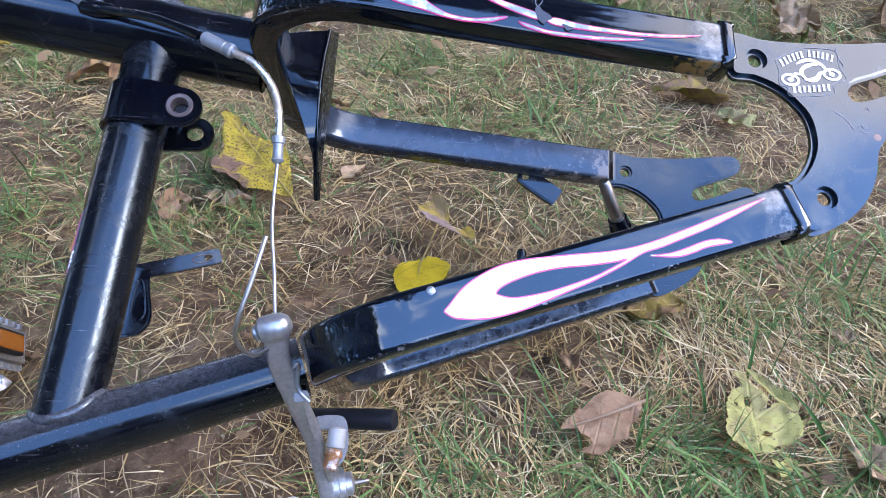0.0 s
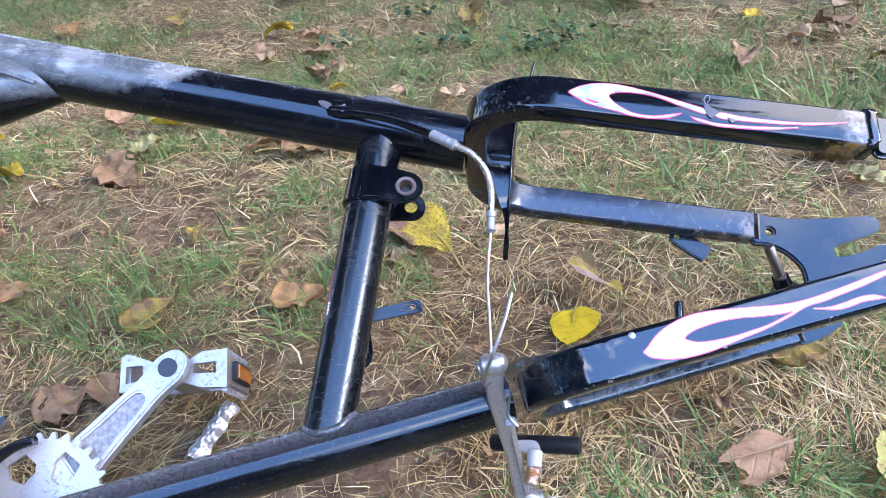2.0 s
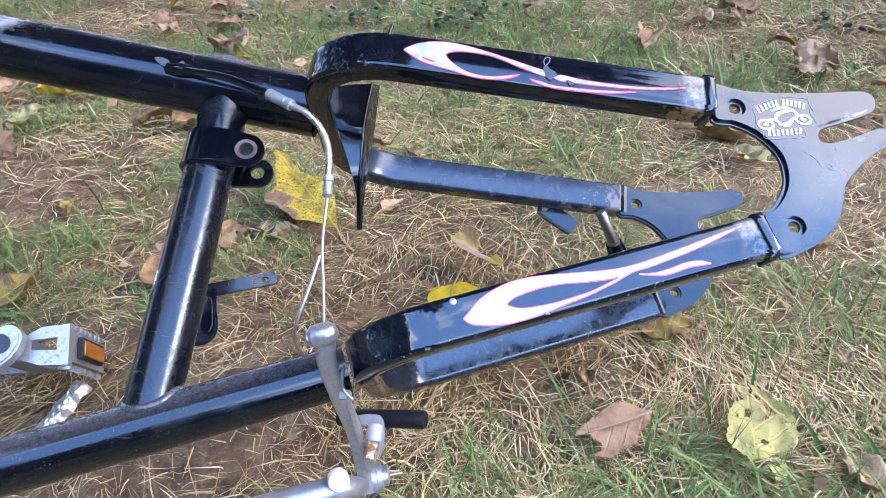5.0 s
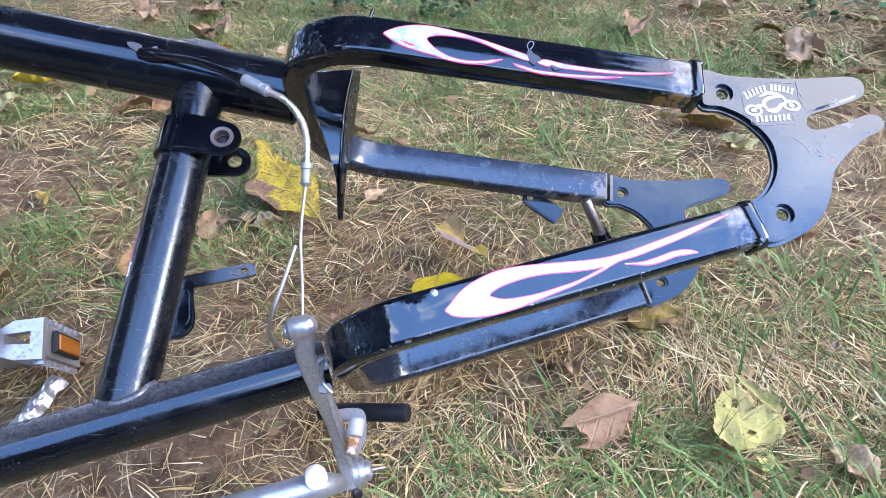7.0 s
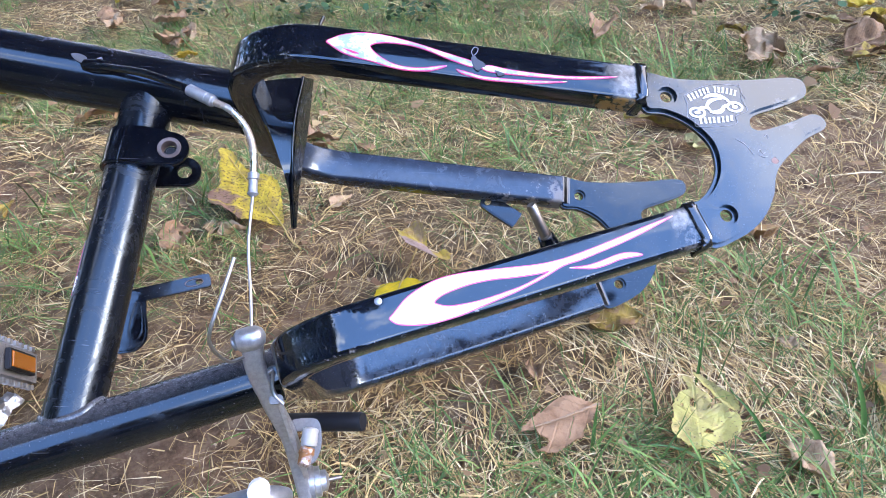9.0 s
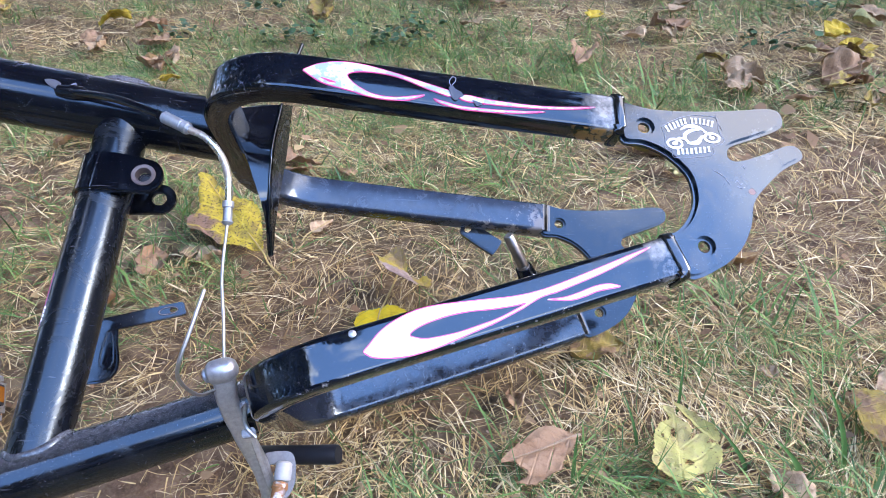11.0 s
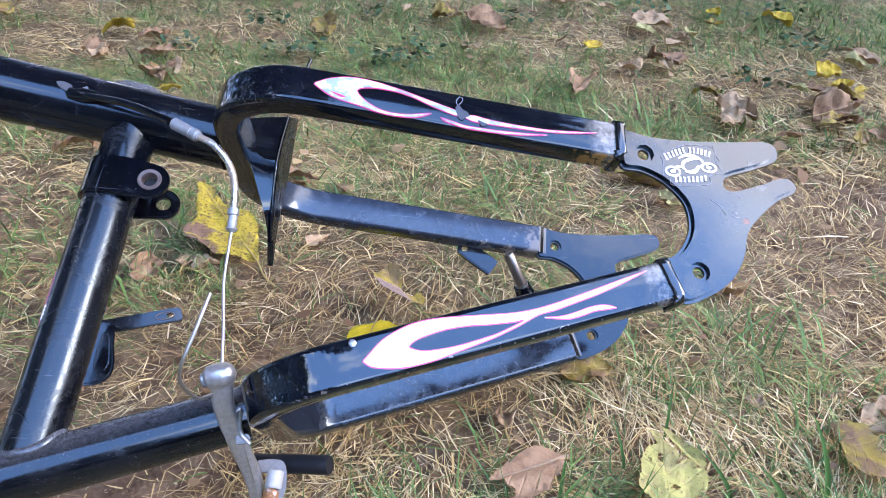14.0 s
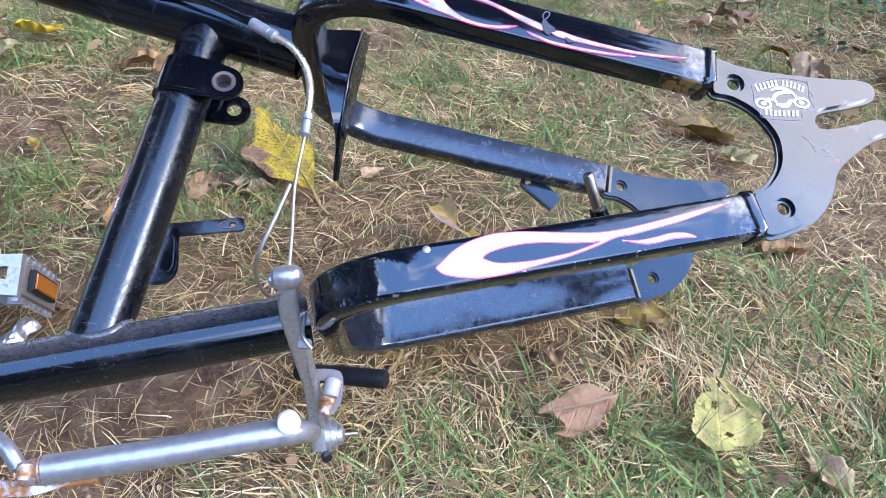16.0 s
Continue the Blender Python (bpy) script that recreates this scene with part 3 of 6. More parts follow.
def strewn(count, seed, keep, far=False):
    """Places on the lawn round the bicycle, closer set near the path; or on the wide lawn beyond."""
    rng = np.random.default_rng(seed)
    if far:
        r, a = 0.4 + 7.0 * rng.random(count * 3) ** 1.55, rng.uniform(0, 6.2832, count * 3)
        x, y = r * np.cos(a), 0.8 + r * np.sin(a)
        deep = np.minimum(np.minimum(y - 0.1, 2.5 - y), 0.45 + 0.62 * y - np.abs(x + 0.1 * y))
        ok = (rng.random(count * 3) < keep(x, y)) & (rng.random(count * 3) * 0.3 > deep + 0.32)
        return rng, x[ok][:count], y[ok][:count]
    y = 0.12 + 2.5 * rng.random(count * 3) ** 1.5 * (1.0 + 0.7 * rng.random(count * 3) ** 4) - 0.25 * rng.random(count * 3) ** 4
    x = 0.0 + (rng.random(count * 3) * 2 - 1) * (0.42 + 0.62 * y) * (1 + 0.9 * rng.random(count * 3) ** 5) - 0.10 * y
    ok = rng.random(count * 3) < keep(x, y)
    return rng, x[ok][:count], y[ok][:count]


def blades(name, count, seed, keep, length, width, lift, curl, mat, label, wind=0.3, tuft=1, spread=0.008, combed=0.0, far=False):
    """One mesh of bent grass blades: a strip of three quads each, folded flat on the lawn or standing in tufts."""
    rng, x, y = strewn(count // tuft, seed, keep, far)
    x, y = np.repeat(x, tuft), np.repeat(y, tuft)
    n = len(x)
    if tuft > 1:
        x, y = x + rng.normal(0, spread, n), y + rng.normal(0, spread, n)
    L = rng.uniform(*length, n) * (0.6 + 0.8 * rng.random(n))
    W = width[0] + (width[1] - width[0]) * rng.random(n) ** 2
    yaw = rng.uniform(0, 2 * np.pi, n)
    if combed:
        yaw = np.where(rng.random(n) < combed, 2.2 * patchy(x, y, 16, seed + 50) + rng.normal(0, 0.45, n), yaw)
    up0 = rng.uniform(*lift, n)
    bend = rng.uniform(*curl, n)
    turn = rng.normal(0, wind, n)
    z = 0.002 + 0.013 * rng.random(n) ** 1.6
    px, py, pz = x.copy(), y.copy(), z - 0.006
    V = np.zeros((n, 8, 3))
    for k in range(4):
        t = k / 3
        wide = W * (1 - 0.85 * t**2) * (0.7 + 0.3 * min(1, 3 * t)) / 2
        sx, sy = -np.sin(yaw), np.cos(yaw)
        V[:, 2 * k, 0], V[:, 2 * k, 1], V[:, 2 * k, 2] = px + sx * wide, py + sy * wide, pz
        V[:, 2 * k + 1, 0], V[:, 2 * k + 1, 1], V[:, 2 * k + 1, 2] = px - sx * wide, py - sy * wide, pz + wide * 0.5
        px, py = px + np.cos(yaw) * np.cos(up0) * L / 3, py + np.sin(yaw) * np.cos(up0) * L / 3
        pz = np.maximum(pz + np.sin(up0) * L / 3, 0.003)
        up0, yaw = up0 - bend, yaw + turn
    q = np.array([[0, 1, 3, 2], [2, 3, 5, 4], [4, 5, 7, 6]])
    return tagged(new(name, fast_mesh(name, V.reshape(-1, 3), (np.arange(n)[:, None, None] * 8 + q).reshape(-1, 4), mat)), label, "grass", kind="stuff")


def fast_mesh(name, V, F, mat):
    me = bpy.data.meshes.new(name)
    me.vertices.add(len(V))
    me.vertices.foreach_set("co", V.ravel())
    me.loops.add(F.size)
    me.loops.foreach_set("vertex_index", F.ravel().astype(np.int32))
    me.polygons.add(len(F))
    me.polygons.foreach_set("loop_start", np.arange(0, F.size, F.shape[1], dtype=np.int32))
    me.update(calc_edges=True)
    me.materials.append(mat)
    me.shade_smooth()
    return me


def flecks(name, count, seed, keep, size, mat, label, low=0.003, high=0.014):
    """Broken bits of leaf and bark: small bent five-sided flakes."""
    rng, x, y = strewn(count, seed, keep)
    n = len(x)
    a = rng.uniform(0, 6.283, n)[:, None] + np.arange(5) * 1.2566 + rng.normal(0, 0.3, (n, 5))
    r = (size[0] + (size[1] - size[0]) * rng.random(n) ** 3)[:, None] * rng.uniform(0.45, 1.0, (n, 5))
    dx, dy = r * np.cos(a), r * np.sin(a) * rng.uniform(0.35, 1.0, (n, 1))
    tx, ty = rng.normal(0, 0.35, (n, 1)), rng.normal(0, 0.35, (n, 1))
    z = rng.uniform(low, high, (n, 1)) + dx * tx + dy * ty + rng.normal(0, 0.12, (n, 5)) * r
    V = np.stack([x[:, None] + dx, y[:, None] + dy, np.maximum(z, 0.001)], -1).reshape(-1, 3)
    return tagged(new(name, fast_mesh(name, V, np.arange(n * 5).reshape(-1, 5), mat)), label, "litter", kind="stuff")


def straw_keep(x, y):
    return np.clip(0.85 - 0.55 * bareness(x, y) + 0.15 * patchy(x, y, 9, 3) - 0.50 * np.exp(-((x + 0.50) ** 2 + (y - 0.72) ** 2) / 0.09) - 0.32 * np.exp(-((x + 0.16) ** 2 + (y - 0.27) ** 2) / 0.025), 0.1, 1)


def green_keep(x, y):
    f = 0.27 + 0.46 * patchy(x, y, 7.5, 11) + 0.32 * patchy(x, y, 22, 12) + 0.34 * np.clip((y - 0.85) / 0.5, 0, 1)
    for gx, gy, r, k in ((-0.55, 0.75, 0.26, 0.45), (-0.34, 0.52, 0.20, 0.2), (0.25, 0.40, 0.11, 0.14), (0.02, 0.45, 0.22, -0.30), (0.50, 0.74, 0.20, -0.50), (0.44, 0.56, 0.14, -0.20), (-0.95, 1.62, 0.30, -0.60), (0.0, 1.45, 0.30, 0.35), (0.42, 0.93, 0.10, 0.30), (0.12, 0.80, 0.09, 0.35), (0.74, 1.30, 0.13, 0.40), (0.30, 1.30, 0.22, -0.35)):
        f = f + k * np.exp(-((x - gx) ** 2 + (y - gy) ** 2) / r**2)
    return np.clip(f - 0.9 * bareness(x, y), 0.012, 1)


blades("straw_litter", 172000, 1, straw_keep, (0.008, 0.040), (0.0004, 0.0014), (-0.06, 0.26), (-0.04, 0.12), STRAW, "dead straw-coloured grass lying matted on soil", wind=0.11, combed=0.55)
blades("curled_straw", 22000, 7, straw_keep, (0.008, 0.026), (0.0003, 0.0009), (0.0, 0.8), (0.0, 0.45), STRAW, "curled dead grass stalks over the mat", wind=0.30)
blades("grass_blades", 60000, 2, green_keep, (0.014, 0.046), (0.0006, 0.0019), (0.15, 1.2), (0.08, 0.45), GREEN, "green grass tufts standing in dry lawn", wind=0.14, tuft=14, spread=0.011)
blades("single_grass_blades", 8000, 5, straw_keep, (0.020, 0.055), (0.0005, 0.0014), (0.0, 0.7), (0.0, 0.3), GREEN, "thin green grass blades among straw", wind=0.16)
blades("long_grass_blades", 900, 4, green_keep, (0.045, 0.075), (0.0012, 0.0030), (0.3, 1.1), (0.05, 0.35), GREEN, "long green grass blades above the straw", wind=0.12, tuft=3, spread=0.006)
blades("tall_grass", 29000, 6, lambda x, y: green_keep(x, y) * np.clip((y - 0.7) / 0.3, 0.05, 1), (0.020, 0.058), (0.0010, 0.0030), (0.1, 1.05), (0.05, 0.50), GREEN, "taller green grass in the lawn beyond", wind=0.18, tuft=12, spread=0.013)
blades("upper_straw", 38000, 8, lambda x, y: straw_keep(x, y) * np.clip((y - 0.65) / 0.3, 0.0, 1), (0.014, 0.055), (0.0008, 0.0024), (-0.05, 0.5), (-0.05, 0.22), STRAW, "dead grass strands in the lawn beyond", wind=0.16)
blades("broad_straw", 8500, 18, straw_keep, (0.014, 0.042), (0.0010, 0.0022), (-0.05, 0.4), (0.0, 0.22), STRAW, "broad dry grass blades on the mat", wind=0.18)
flecks("leaf_scraps", 1900, 19, lambda x, y: np.clip((y - 0.55) / 0.4, 0.04, 1) * (0.35 + 0.4 * patchy(x, y, 8, 40)), (0.004, 0.014), LITTER, "torn brown scraps of dead leaves in grass", low=0.008, high=0.022)
blades("far_straw", 40000, 31, straw_keep, (0.025, 0.085), (0.0018, 0.0050), (-0.05, 0.4), (-0.05, 0.25), STRAW, "dead grass matted on the wide lawn", wind=0.2, far=True)
blades("far_grass", 56000, 32, green_keep, (0.025, 0.075), (0.002, 0.006), (0.2, 1.2), (0.1, 0.5), GREEN, "green grass tufts on the wide lawn", wind=0.2, tuft=14, spread=0.03, far=True)
flecks("leaf_litter", 12000, 9, straw_keep, (0.0012, 0.0065), LITTER, "small broken bits of dry leaf in grass")
flecks("straw_dust", 60000, 41, lambda x, y: np.ones_like(x), (0.0006, 0.0024), CHAFF, "pale crumbs of chaff and soil on the ground", low=0.001, high=0.008)

def broad_blades():
    """A few broad single blades of grass that stand clear of the rest: foot, height, width and the way they lean."""
    V, F = [], []
    for x, y, tall, wide, lx, ly in ((0.330, 0.345, 0.085, 0.0042, -0.018, 0.020), (0.302, 0.342, 0.040, 0.0048, -0.022, 0.012), (0.268, 0.350, 0.045, 0.0036, -0.026, 0.018), (0.150, 0.345, 0.050, 0.0030, 0.004, 0.012), (0.150, 0.345, 0.038, 0.0030, 0.030, 0.014), (0.236, 0.402, 0.060, 0.0026, 0.006, 0.020), (0.200, 0.372, 0.052, 0.0024, -0.010, 0.022), (0.330, 0.520, 0.035, 0.0030, 0.045, 0.020)):
        base = len(V)
        for k in range(7):
            t = k / 6
            w = wide * (1 - t**2.2) * (0.75 + 0.25 * min(1, 4 * t)) / 2
            cx, cy, cz = x + lx * t**1.6, y + ly * t**1.6, tall * t * (1 - 0.18 * t)
            V += [(cx - w, cy, cz), (cx, cy + w * 0.5, cz), (cx + w, cy, cz)]
        F += [(base + 3 * k + j, base + 3 * k + j + 1, base + 3 * k + j + 4, base + 3 * k + j + 3) for k in range(6) for j in (0, 1)]
    return tagged(new("broad_grass_blades", fast_mesh("broad_grass_blades", np.array(V), np.array(F), BROAD)), "broad dark green grass blades standing clear of straw", "grass", kind="stuff")


broad_blades()


def clover():
    """Low dark clumps of clover: small round leaflets at uneven heights."""
    rng = np.random.default_rng(77)
    V = []
    for x, y, r, n in ((-0.194, 1.39, 0.05, 60), (-0.02, 1.33, 0.06, 80), (0.045, 1.39, 0.04, 50), (0.215, 1.66, 0.05, 50), (-0.08, 1.72, 0.04, 36), (-0.43, 1.43, 0.04, 36), (0.80, 1.42, 0.09, 70), (0.86, 1.70, 0.08, 50), (0.62, 1.22, 0.05, 40), (0.58, 1.72, 0.06, 40), (-0.30, 1.62, 0.05, 36)):
        for _ in range(n):
            cx, cy, cz, w = x + rng.normal(0, r * 0.6), y + rng.normal(0, r * 0.5), rng.uniform(0.014, 0.040), rng.uniform(0.003, 0.0075)
            a, tx, ty = rng.uniform(0, 6.283), rng.normal(0, 0.35), rng.normal(-0.15, 0.35)
            for k in range(7):
                dx, dy = w * math.cos(a + k * 0.8976) * (0.75 if k == 0 else 1.0), w * math.sin(a + k * 0.8976)
                V.append((cx + dx, cy + dy, cz + dx * tx + dy * ty))
    return tagged(new("clover_leaves", fast_mesh("clover_leaves", np.array(V), np.arange(len(V)).reshape(-1, 7), CLOVER)), "dark green clover leaves in low clumps among grass", "clover", kind="stuff")


clover()

# ---- trees that stand round the lawn, out of view ----
def tree_belt():
    """An uneven ring of foliage: many small leaf clumps, denser low down, with gaps at the top."""
    rng = np.random.default_rng(21)
    n = 80000
    a = rng.uniform(0, 2 * np.pi, n)
    top = 10.5 + 4.5 * np.exp(-((np.angle(np.exp(1j * (a - 2.5))) / 1.2) ** 4)) - 7.0 * np.exp(-((np.angle(np.exp(1j * (a + 0.72))) / 1.55) ** 6)) + 1.3 * np.sin(3 * a + 1) + 0.9 * np.sin(7 * a) + 0.6 * np.sin(17 * a + 2)
    h = top * rng.random(n) ** 0.8
    r = 9.5 + rng.normal(0, 0.7, n) - 0.12 * h
    c = np.stack([r * np.cos(a), r * np.sin(a) + 0.8, h], -1)
    # unseen boughs over the lawn, placed for dark reflections in the enamel; dense towards the trunk, ragged at the rim
    over = np.arange(n) < 15000
    bx = rng.uniform(-6.5, 3.4, n) + 0.5 * np.sin(3 * rng.random(n))
    by = 0.15 + 7.0 * rng.random(n) ** 1.15
    keep = (rng.random(n) < 0.9 * np.clip((3.7 - bx) / 1.2, 0.05, 1)) & (by > 0.35 * np.sin(bx * 2.1) + 0.15 * np.sin(bx * 7))
    c[over & keep] = np.stack([bx, by, 7.2 + 0.5 * rng.normal(0, 1, n)], -1)[over & keep]
    # one more unseen clump, added so that the seat clamp reflects dark
    near = (np.arange(n) >= 15000) & (np.arange(n) < 16600)
    c[near] = np.stack([-3.2 + 4.1 * rng.random(n), -1.45 + 1.9 * rng.random(n), 7.2 + 0.4 * rng.normal(0, 1, n)], -1)[near]
    d1 = rng.normal(0, 1, (n, 3))
    d1 /= np.linalg.norm(d1, axis=1, keepdims=True)
    d2 = np.cross(d1, rng.normal(0, 1, (n, 3)))
    d2 /= np.linalg.norm(d2, axis=1, keepdims=True)
    s = rng.uniform(0.12, 0.36, (n, 1))
    V = np.stack([c - d1 * s, c - d2 * s * 0.6, c + d1 * s, c + d2 * s * 0.6], 1).reshape(-1, 3)
    return tagged(new("tree_belt", fast_mesh("tree_belt", V, np.arange(n * 4).reshape(-1, 4), FOLIAGE)), "dense green trees round the lawn", "trees", kind="stuff")


tree_belt()

# ---- the bicycle ----
# Its own axes: x along the stays to the rear axle, y from the lower tube to the top tube, z to the side that lies uppermost.
E1, E2, E3 = Vector((0.985, 0.0998, -0.1405)), Vector((0.0, 0.8153, 0.579)), Vector((0.1723, -0.5703, 0.8031))
LIE = Matrix(((E1.x, E2.x, E3.x, 0.1821), (E1.y, E2.y, E3.y, 0.4124), (E1.z, E2.z, E3.z, 0.1562), (0, 0, 0, 1)))
bike = thing("bicycle_frame", LIE, "black bicycle frame with white flames lying on a lawn", "bicycle frame")
HALF = 0.0825


def leant(p):
    """The lower side of the rear triangle stands a little rearward and upward of the upper one."""
    k = (0.085 - p[2]) / 0.17
    return Vector((p[0] + (0.013 - 0.024 * (p[0] + 0.246)) * k, p[1] + 0.0165 * k, p[2]))


def fork(end, start, bend, wide, thick, name, mat, fuller=0.0, deep=0.0):
    """A pair of box-section stays bent from one tube, round a crown."""
    a, b = Vector((*end, 0)), Vector((*start, 0))
    d = (a - b).normalized()
    pts = [a + d * 0.0 + Vector((0, 0, HALF))]
    flat = []
    for i in range(13):
        flat.append(a.lerp(b, i / 12) + Vector((0, 0, HALF)))
    for i in range(1, 9):
        g = radians(90 * i / 8)
        flat.append(b - d * bend * math.sin(g) + Vector((0, 0, HALF - bend * (1 - math.cos(g)))))
    low = [Vector((p.x, p.y, -p.z)) for p in reversed(flat)]
    mid = [flat[-1].lerp(low[0], i / 4) for i in range(1, 4)]
    path = [leant(p) + Vector((0, 0, (0.0148 - thick) / 2)) for p in (*flat, *mid, *low)]
    side = Vector((-d.y, d.x, 0))
    return sweep(path, rounded(wide, thick, 0.0028), name, mat, side=side, angle=50, scale=lambda t: 1 + fuller * min(1, max(0, (t - 0.52) * 10)), reach=lambda t: deep * min(1, max(0, (t - 0.50) * 12)))


SEAT_END, SEAT_BEND = (-0.0315, 0.0302), (-0.200, 0.0455)
CHAIN_END, CHAIN_BEND = (-0.0125, -0.0505), (-0.1745, -0.1009)
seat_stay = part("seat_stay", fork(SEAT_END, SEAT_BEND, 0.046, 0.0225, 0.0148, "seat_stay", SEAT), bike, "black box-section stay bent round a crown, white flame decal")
chain_stay = part("chain_stay", fork(CHAIN_END, CHAIN_BEND, 0.040, 0.0222, 0.0142, "chain_stay", CHAIN, 0.14, 0.017), bike, "black box-section stay with bright scuffed end, white flame decal")

# dropout plates, cut from one outline
RIM = [(-0.0285, 0.0380), (-0.010, 0.0360), (0.010, 0.0358), (0.035, 0.0375), (0.058, 0.0402), (0.0655, 0.0380), (0.0660, 0.0310), (0.061, 0.0262), (0.046, 0.0200)]
RIM += [(0.0325, 0.0150), (0.0292, 0.0110), (0.0300, 0.0070), (0.0360, 0.0062), (0.052, 0.0115), (0.066, 0.0172), (0.0725, 0.0150), (0.0722, 0.0088), (0.060, 0.0020)]
RIM += [(0.047, -0.0090), (0.0385, -0.0190), (0.034, -0.0325), (0.0255, -0.0455), (0.012, -0.0555), (-0.0065, -0.0610), (-0.0165, -0.0400), (-0.0075, -0.0362)]
RIM += [(0.000, -0.0285), (0.0048, -0.0180), (0.0045, -0.0060), (-0.0005, 0.0022), (-0.0085, 0.0092), (-0.0185, 0.0135), (-0.0300, 0.0160)]
HOLES = ((-0.016, 0.0240, 0.0033), (0.006, -0.0440, 0.0033))
outline = flat_curve(RIM, 4)
upper = part("dropout_plate", plate(outline, HOLES, 0.0060, "dropout_plate", PLATE, pose(0, 0, 0.0885), bevel=0.0020), bike, "grey-black steel dropout plate with white print")
lower = part("dropout_plate", plate(outline, HOLES, 0.0060, "dropout_plate", BLACK, pose(0.0060, 0.0176, -0.0775) @ Matrix.Diagonal((1.05, 1.02, 1, 1)), bevel=0.0013), bike, "grey-black steel dropout plate")


def bead(at, across, wide, high, name):
    """A lumpy weld ring round the end of a stay."""
    d = Vector((across[1], -across[0], 0))
    c = Vector(at)
    s = Vector((*across, 0))
    loop = rounded(wide, high, 0.003, 6)
    path = [c + s * x + Vector((0, 0, y)) + d * 0.0010 * math.sin(i * 2.1) for i, (x, y) in enumerate(loop)]
    path.append(path[0])
    return sweep(path, rounded(0.0058, 0.0032, 0.0014, 3), name, WELD, caps=False, side=d)


for x, y, (sx, sy) in ((*SEAT_END, (0.09, 0.996)), (*CHAIN_END, (-0.297, 0.955))):
    part("weld_bead", bead(leant((x + 0.001, y, HALF if y > 0 else HALF + 0.0003)), (sx, sy), 0.0226, 0.0150 if y > 0 else 0.0144, "weld_bead"), seat_stay if y > 0 else chain_stay, "glossy black lumpy weld")

def fillet(at, along, across, wide, drop, name, mat):
    """A smooth weld that slopes from the end of a farther stay down to its plate."""
    bm = bmesh.new()
    a, d, w = Vector(at), Vector((*along, 0)), Vector((*across, 0)) * wide / 2
    rows = []
    for i in range(6):
        t = i / 5
        h = drop * (1 - t * t * (3 - 2 * t))
        c = a + d * (0.007 * t - 0.001)
        rows.append([bm.verts.new(c + w * k + Vector((0, 0, z))) for k, z in ((1, h), (-1, h), (-1, -0.002), (1, -0.002))])
    for p, q in zip(rows, rows[1:]):
        for j in range(4):
            bm.faces.new((p[j], p[(j + 1) % 4], q[(j + 1) % 4], q[j]))
    bm.faces.new(rows[0])
    bm.faces.new(list(reversed(rows[-1])))
    return finish(bm, name, mat, 40)


for (ex, ey), d, parent in ((SEAT_END, (0.996, -0.09), seat_stay), (CHAIN_END, (0.955, 0.297), chain_stay)):
    foot = leant((ex, ey, -HALF))
    part("weld_fillet", fillet((foot.x, foot.y, -0.0775), d, (-d[1], d[0]), 0.0216, 0.0019, "weld_fillet", WELD), parent, "smooth black weld")

# flames
FACE = HALF + 0.0074


def inset(pts, d):
    """A closed outline moved out along its normals by d."""
    n, out = len(pts), []
    turn = sum(pts[i][0] * pts[(i + 1) % n][1] - pts[(i + 1) % n][0] * pts[i][1] for i in range(n))
    d = d if turn > 0 else -d
    for i in range(n):
        (ax, ay), (bx, by) = pts[i - 1], pts[(i + 1) % n]
        tx, ty = bx - ax, by - ay
        k = math.hypot(tx, ty) or 1.0
        out.append((pts[i][0] + ty / k * d, pts[i][1] - tx / k * d))
    return out


def flame(pieces, parent, mat):
    """Painted strokes: a pink ground with the white laid on it a little smaller."""
    for k, (rim, *gaps) in enumerate(pieces):
        rim, gaps = flat_curve(rim, 4), [flat_curve(g, 4) for g in gaps]
        lift = 0.00003 * k
        part("flame_edge", plate(inset(rim, 0.00025), [inset(g, -0.00025) for g in gaps], 0.0004, "flame_edge", PINK, pose(0, 0, FACE + 0.00022 + lift), bevel=0), parent, "pink edge of painted flame")
        part("flame", plate(inset(rim, -0.00035), [inset(g, 0.00035) for g in gaps], 0.0004, "flame", mat, pose(0, 0, FACE + 0.00042 + lift), bevel=0), parent, "white painted flame")


BODY = [(-0.1640, -0.0992), (-0.1619, -0.0961), (-0.1571, -0.0900), (-0.1510, -0.0851), (-0.1421, -0.0803), (-0.1318, -0.0774), (-0.1187, -0.0755), (-0.1080, -0.0742), (-0.0972, -0.0729), (-0.0875, -0.0710)]
BODY += [(-0.0777, -0.0680), (-0.0661, -0.0635), (-0.0542, -0.0586), (-0.0390, -0.0521), (-0.0262, -0.0469), (-0.0260, -0.0474), (-0.0385, -0.0543), (-0.0516, -0.0608), (-0.0635, -0.0659), (-0.0736, -0.0701)]
BODY += [(-0.0821, -0.0730), (-0.0906, -0.0781), (-0.0976, -0.0819), (-0.1057, -0.0860), (-0.1151, -0.0900), (-0.1242, -0.0940), (-0.1319, -0.0972), (-0.1407, -0.1000), (-0.1469, -0.1013), (-0.1543, -0.1018), (-0.1605, -0.1013)]
EYE = [(-0.1435, -0.0918), (-0.1415, -0.0889), (-0.1357, -0.0858), (-0.1266, -0.0825), (-0.1161, -0.0802), (-0.1055, -0.0790), (-0.0947, -0.0772), (-0.0896, -0.0759), (-0.0948, -0.0790), (-0.1030, -0.0832), (-0.1110, -0.0862), (-0.1215, -0.0898), (-0.1319, -0.0922), (-0.1382, -0.0929)]
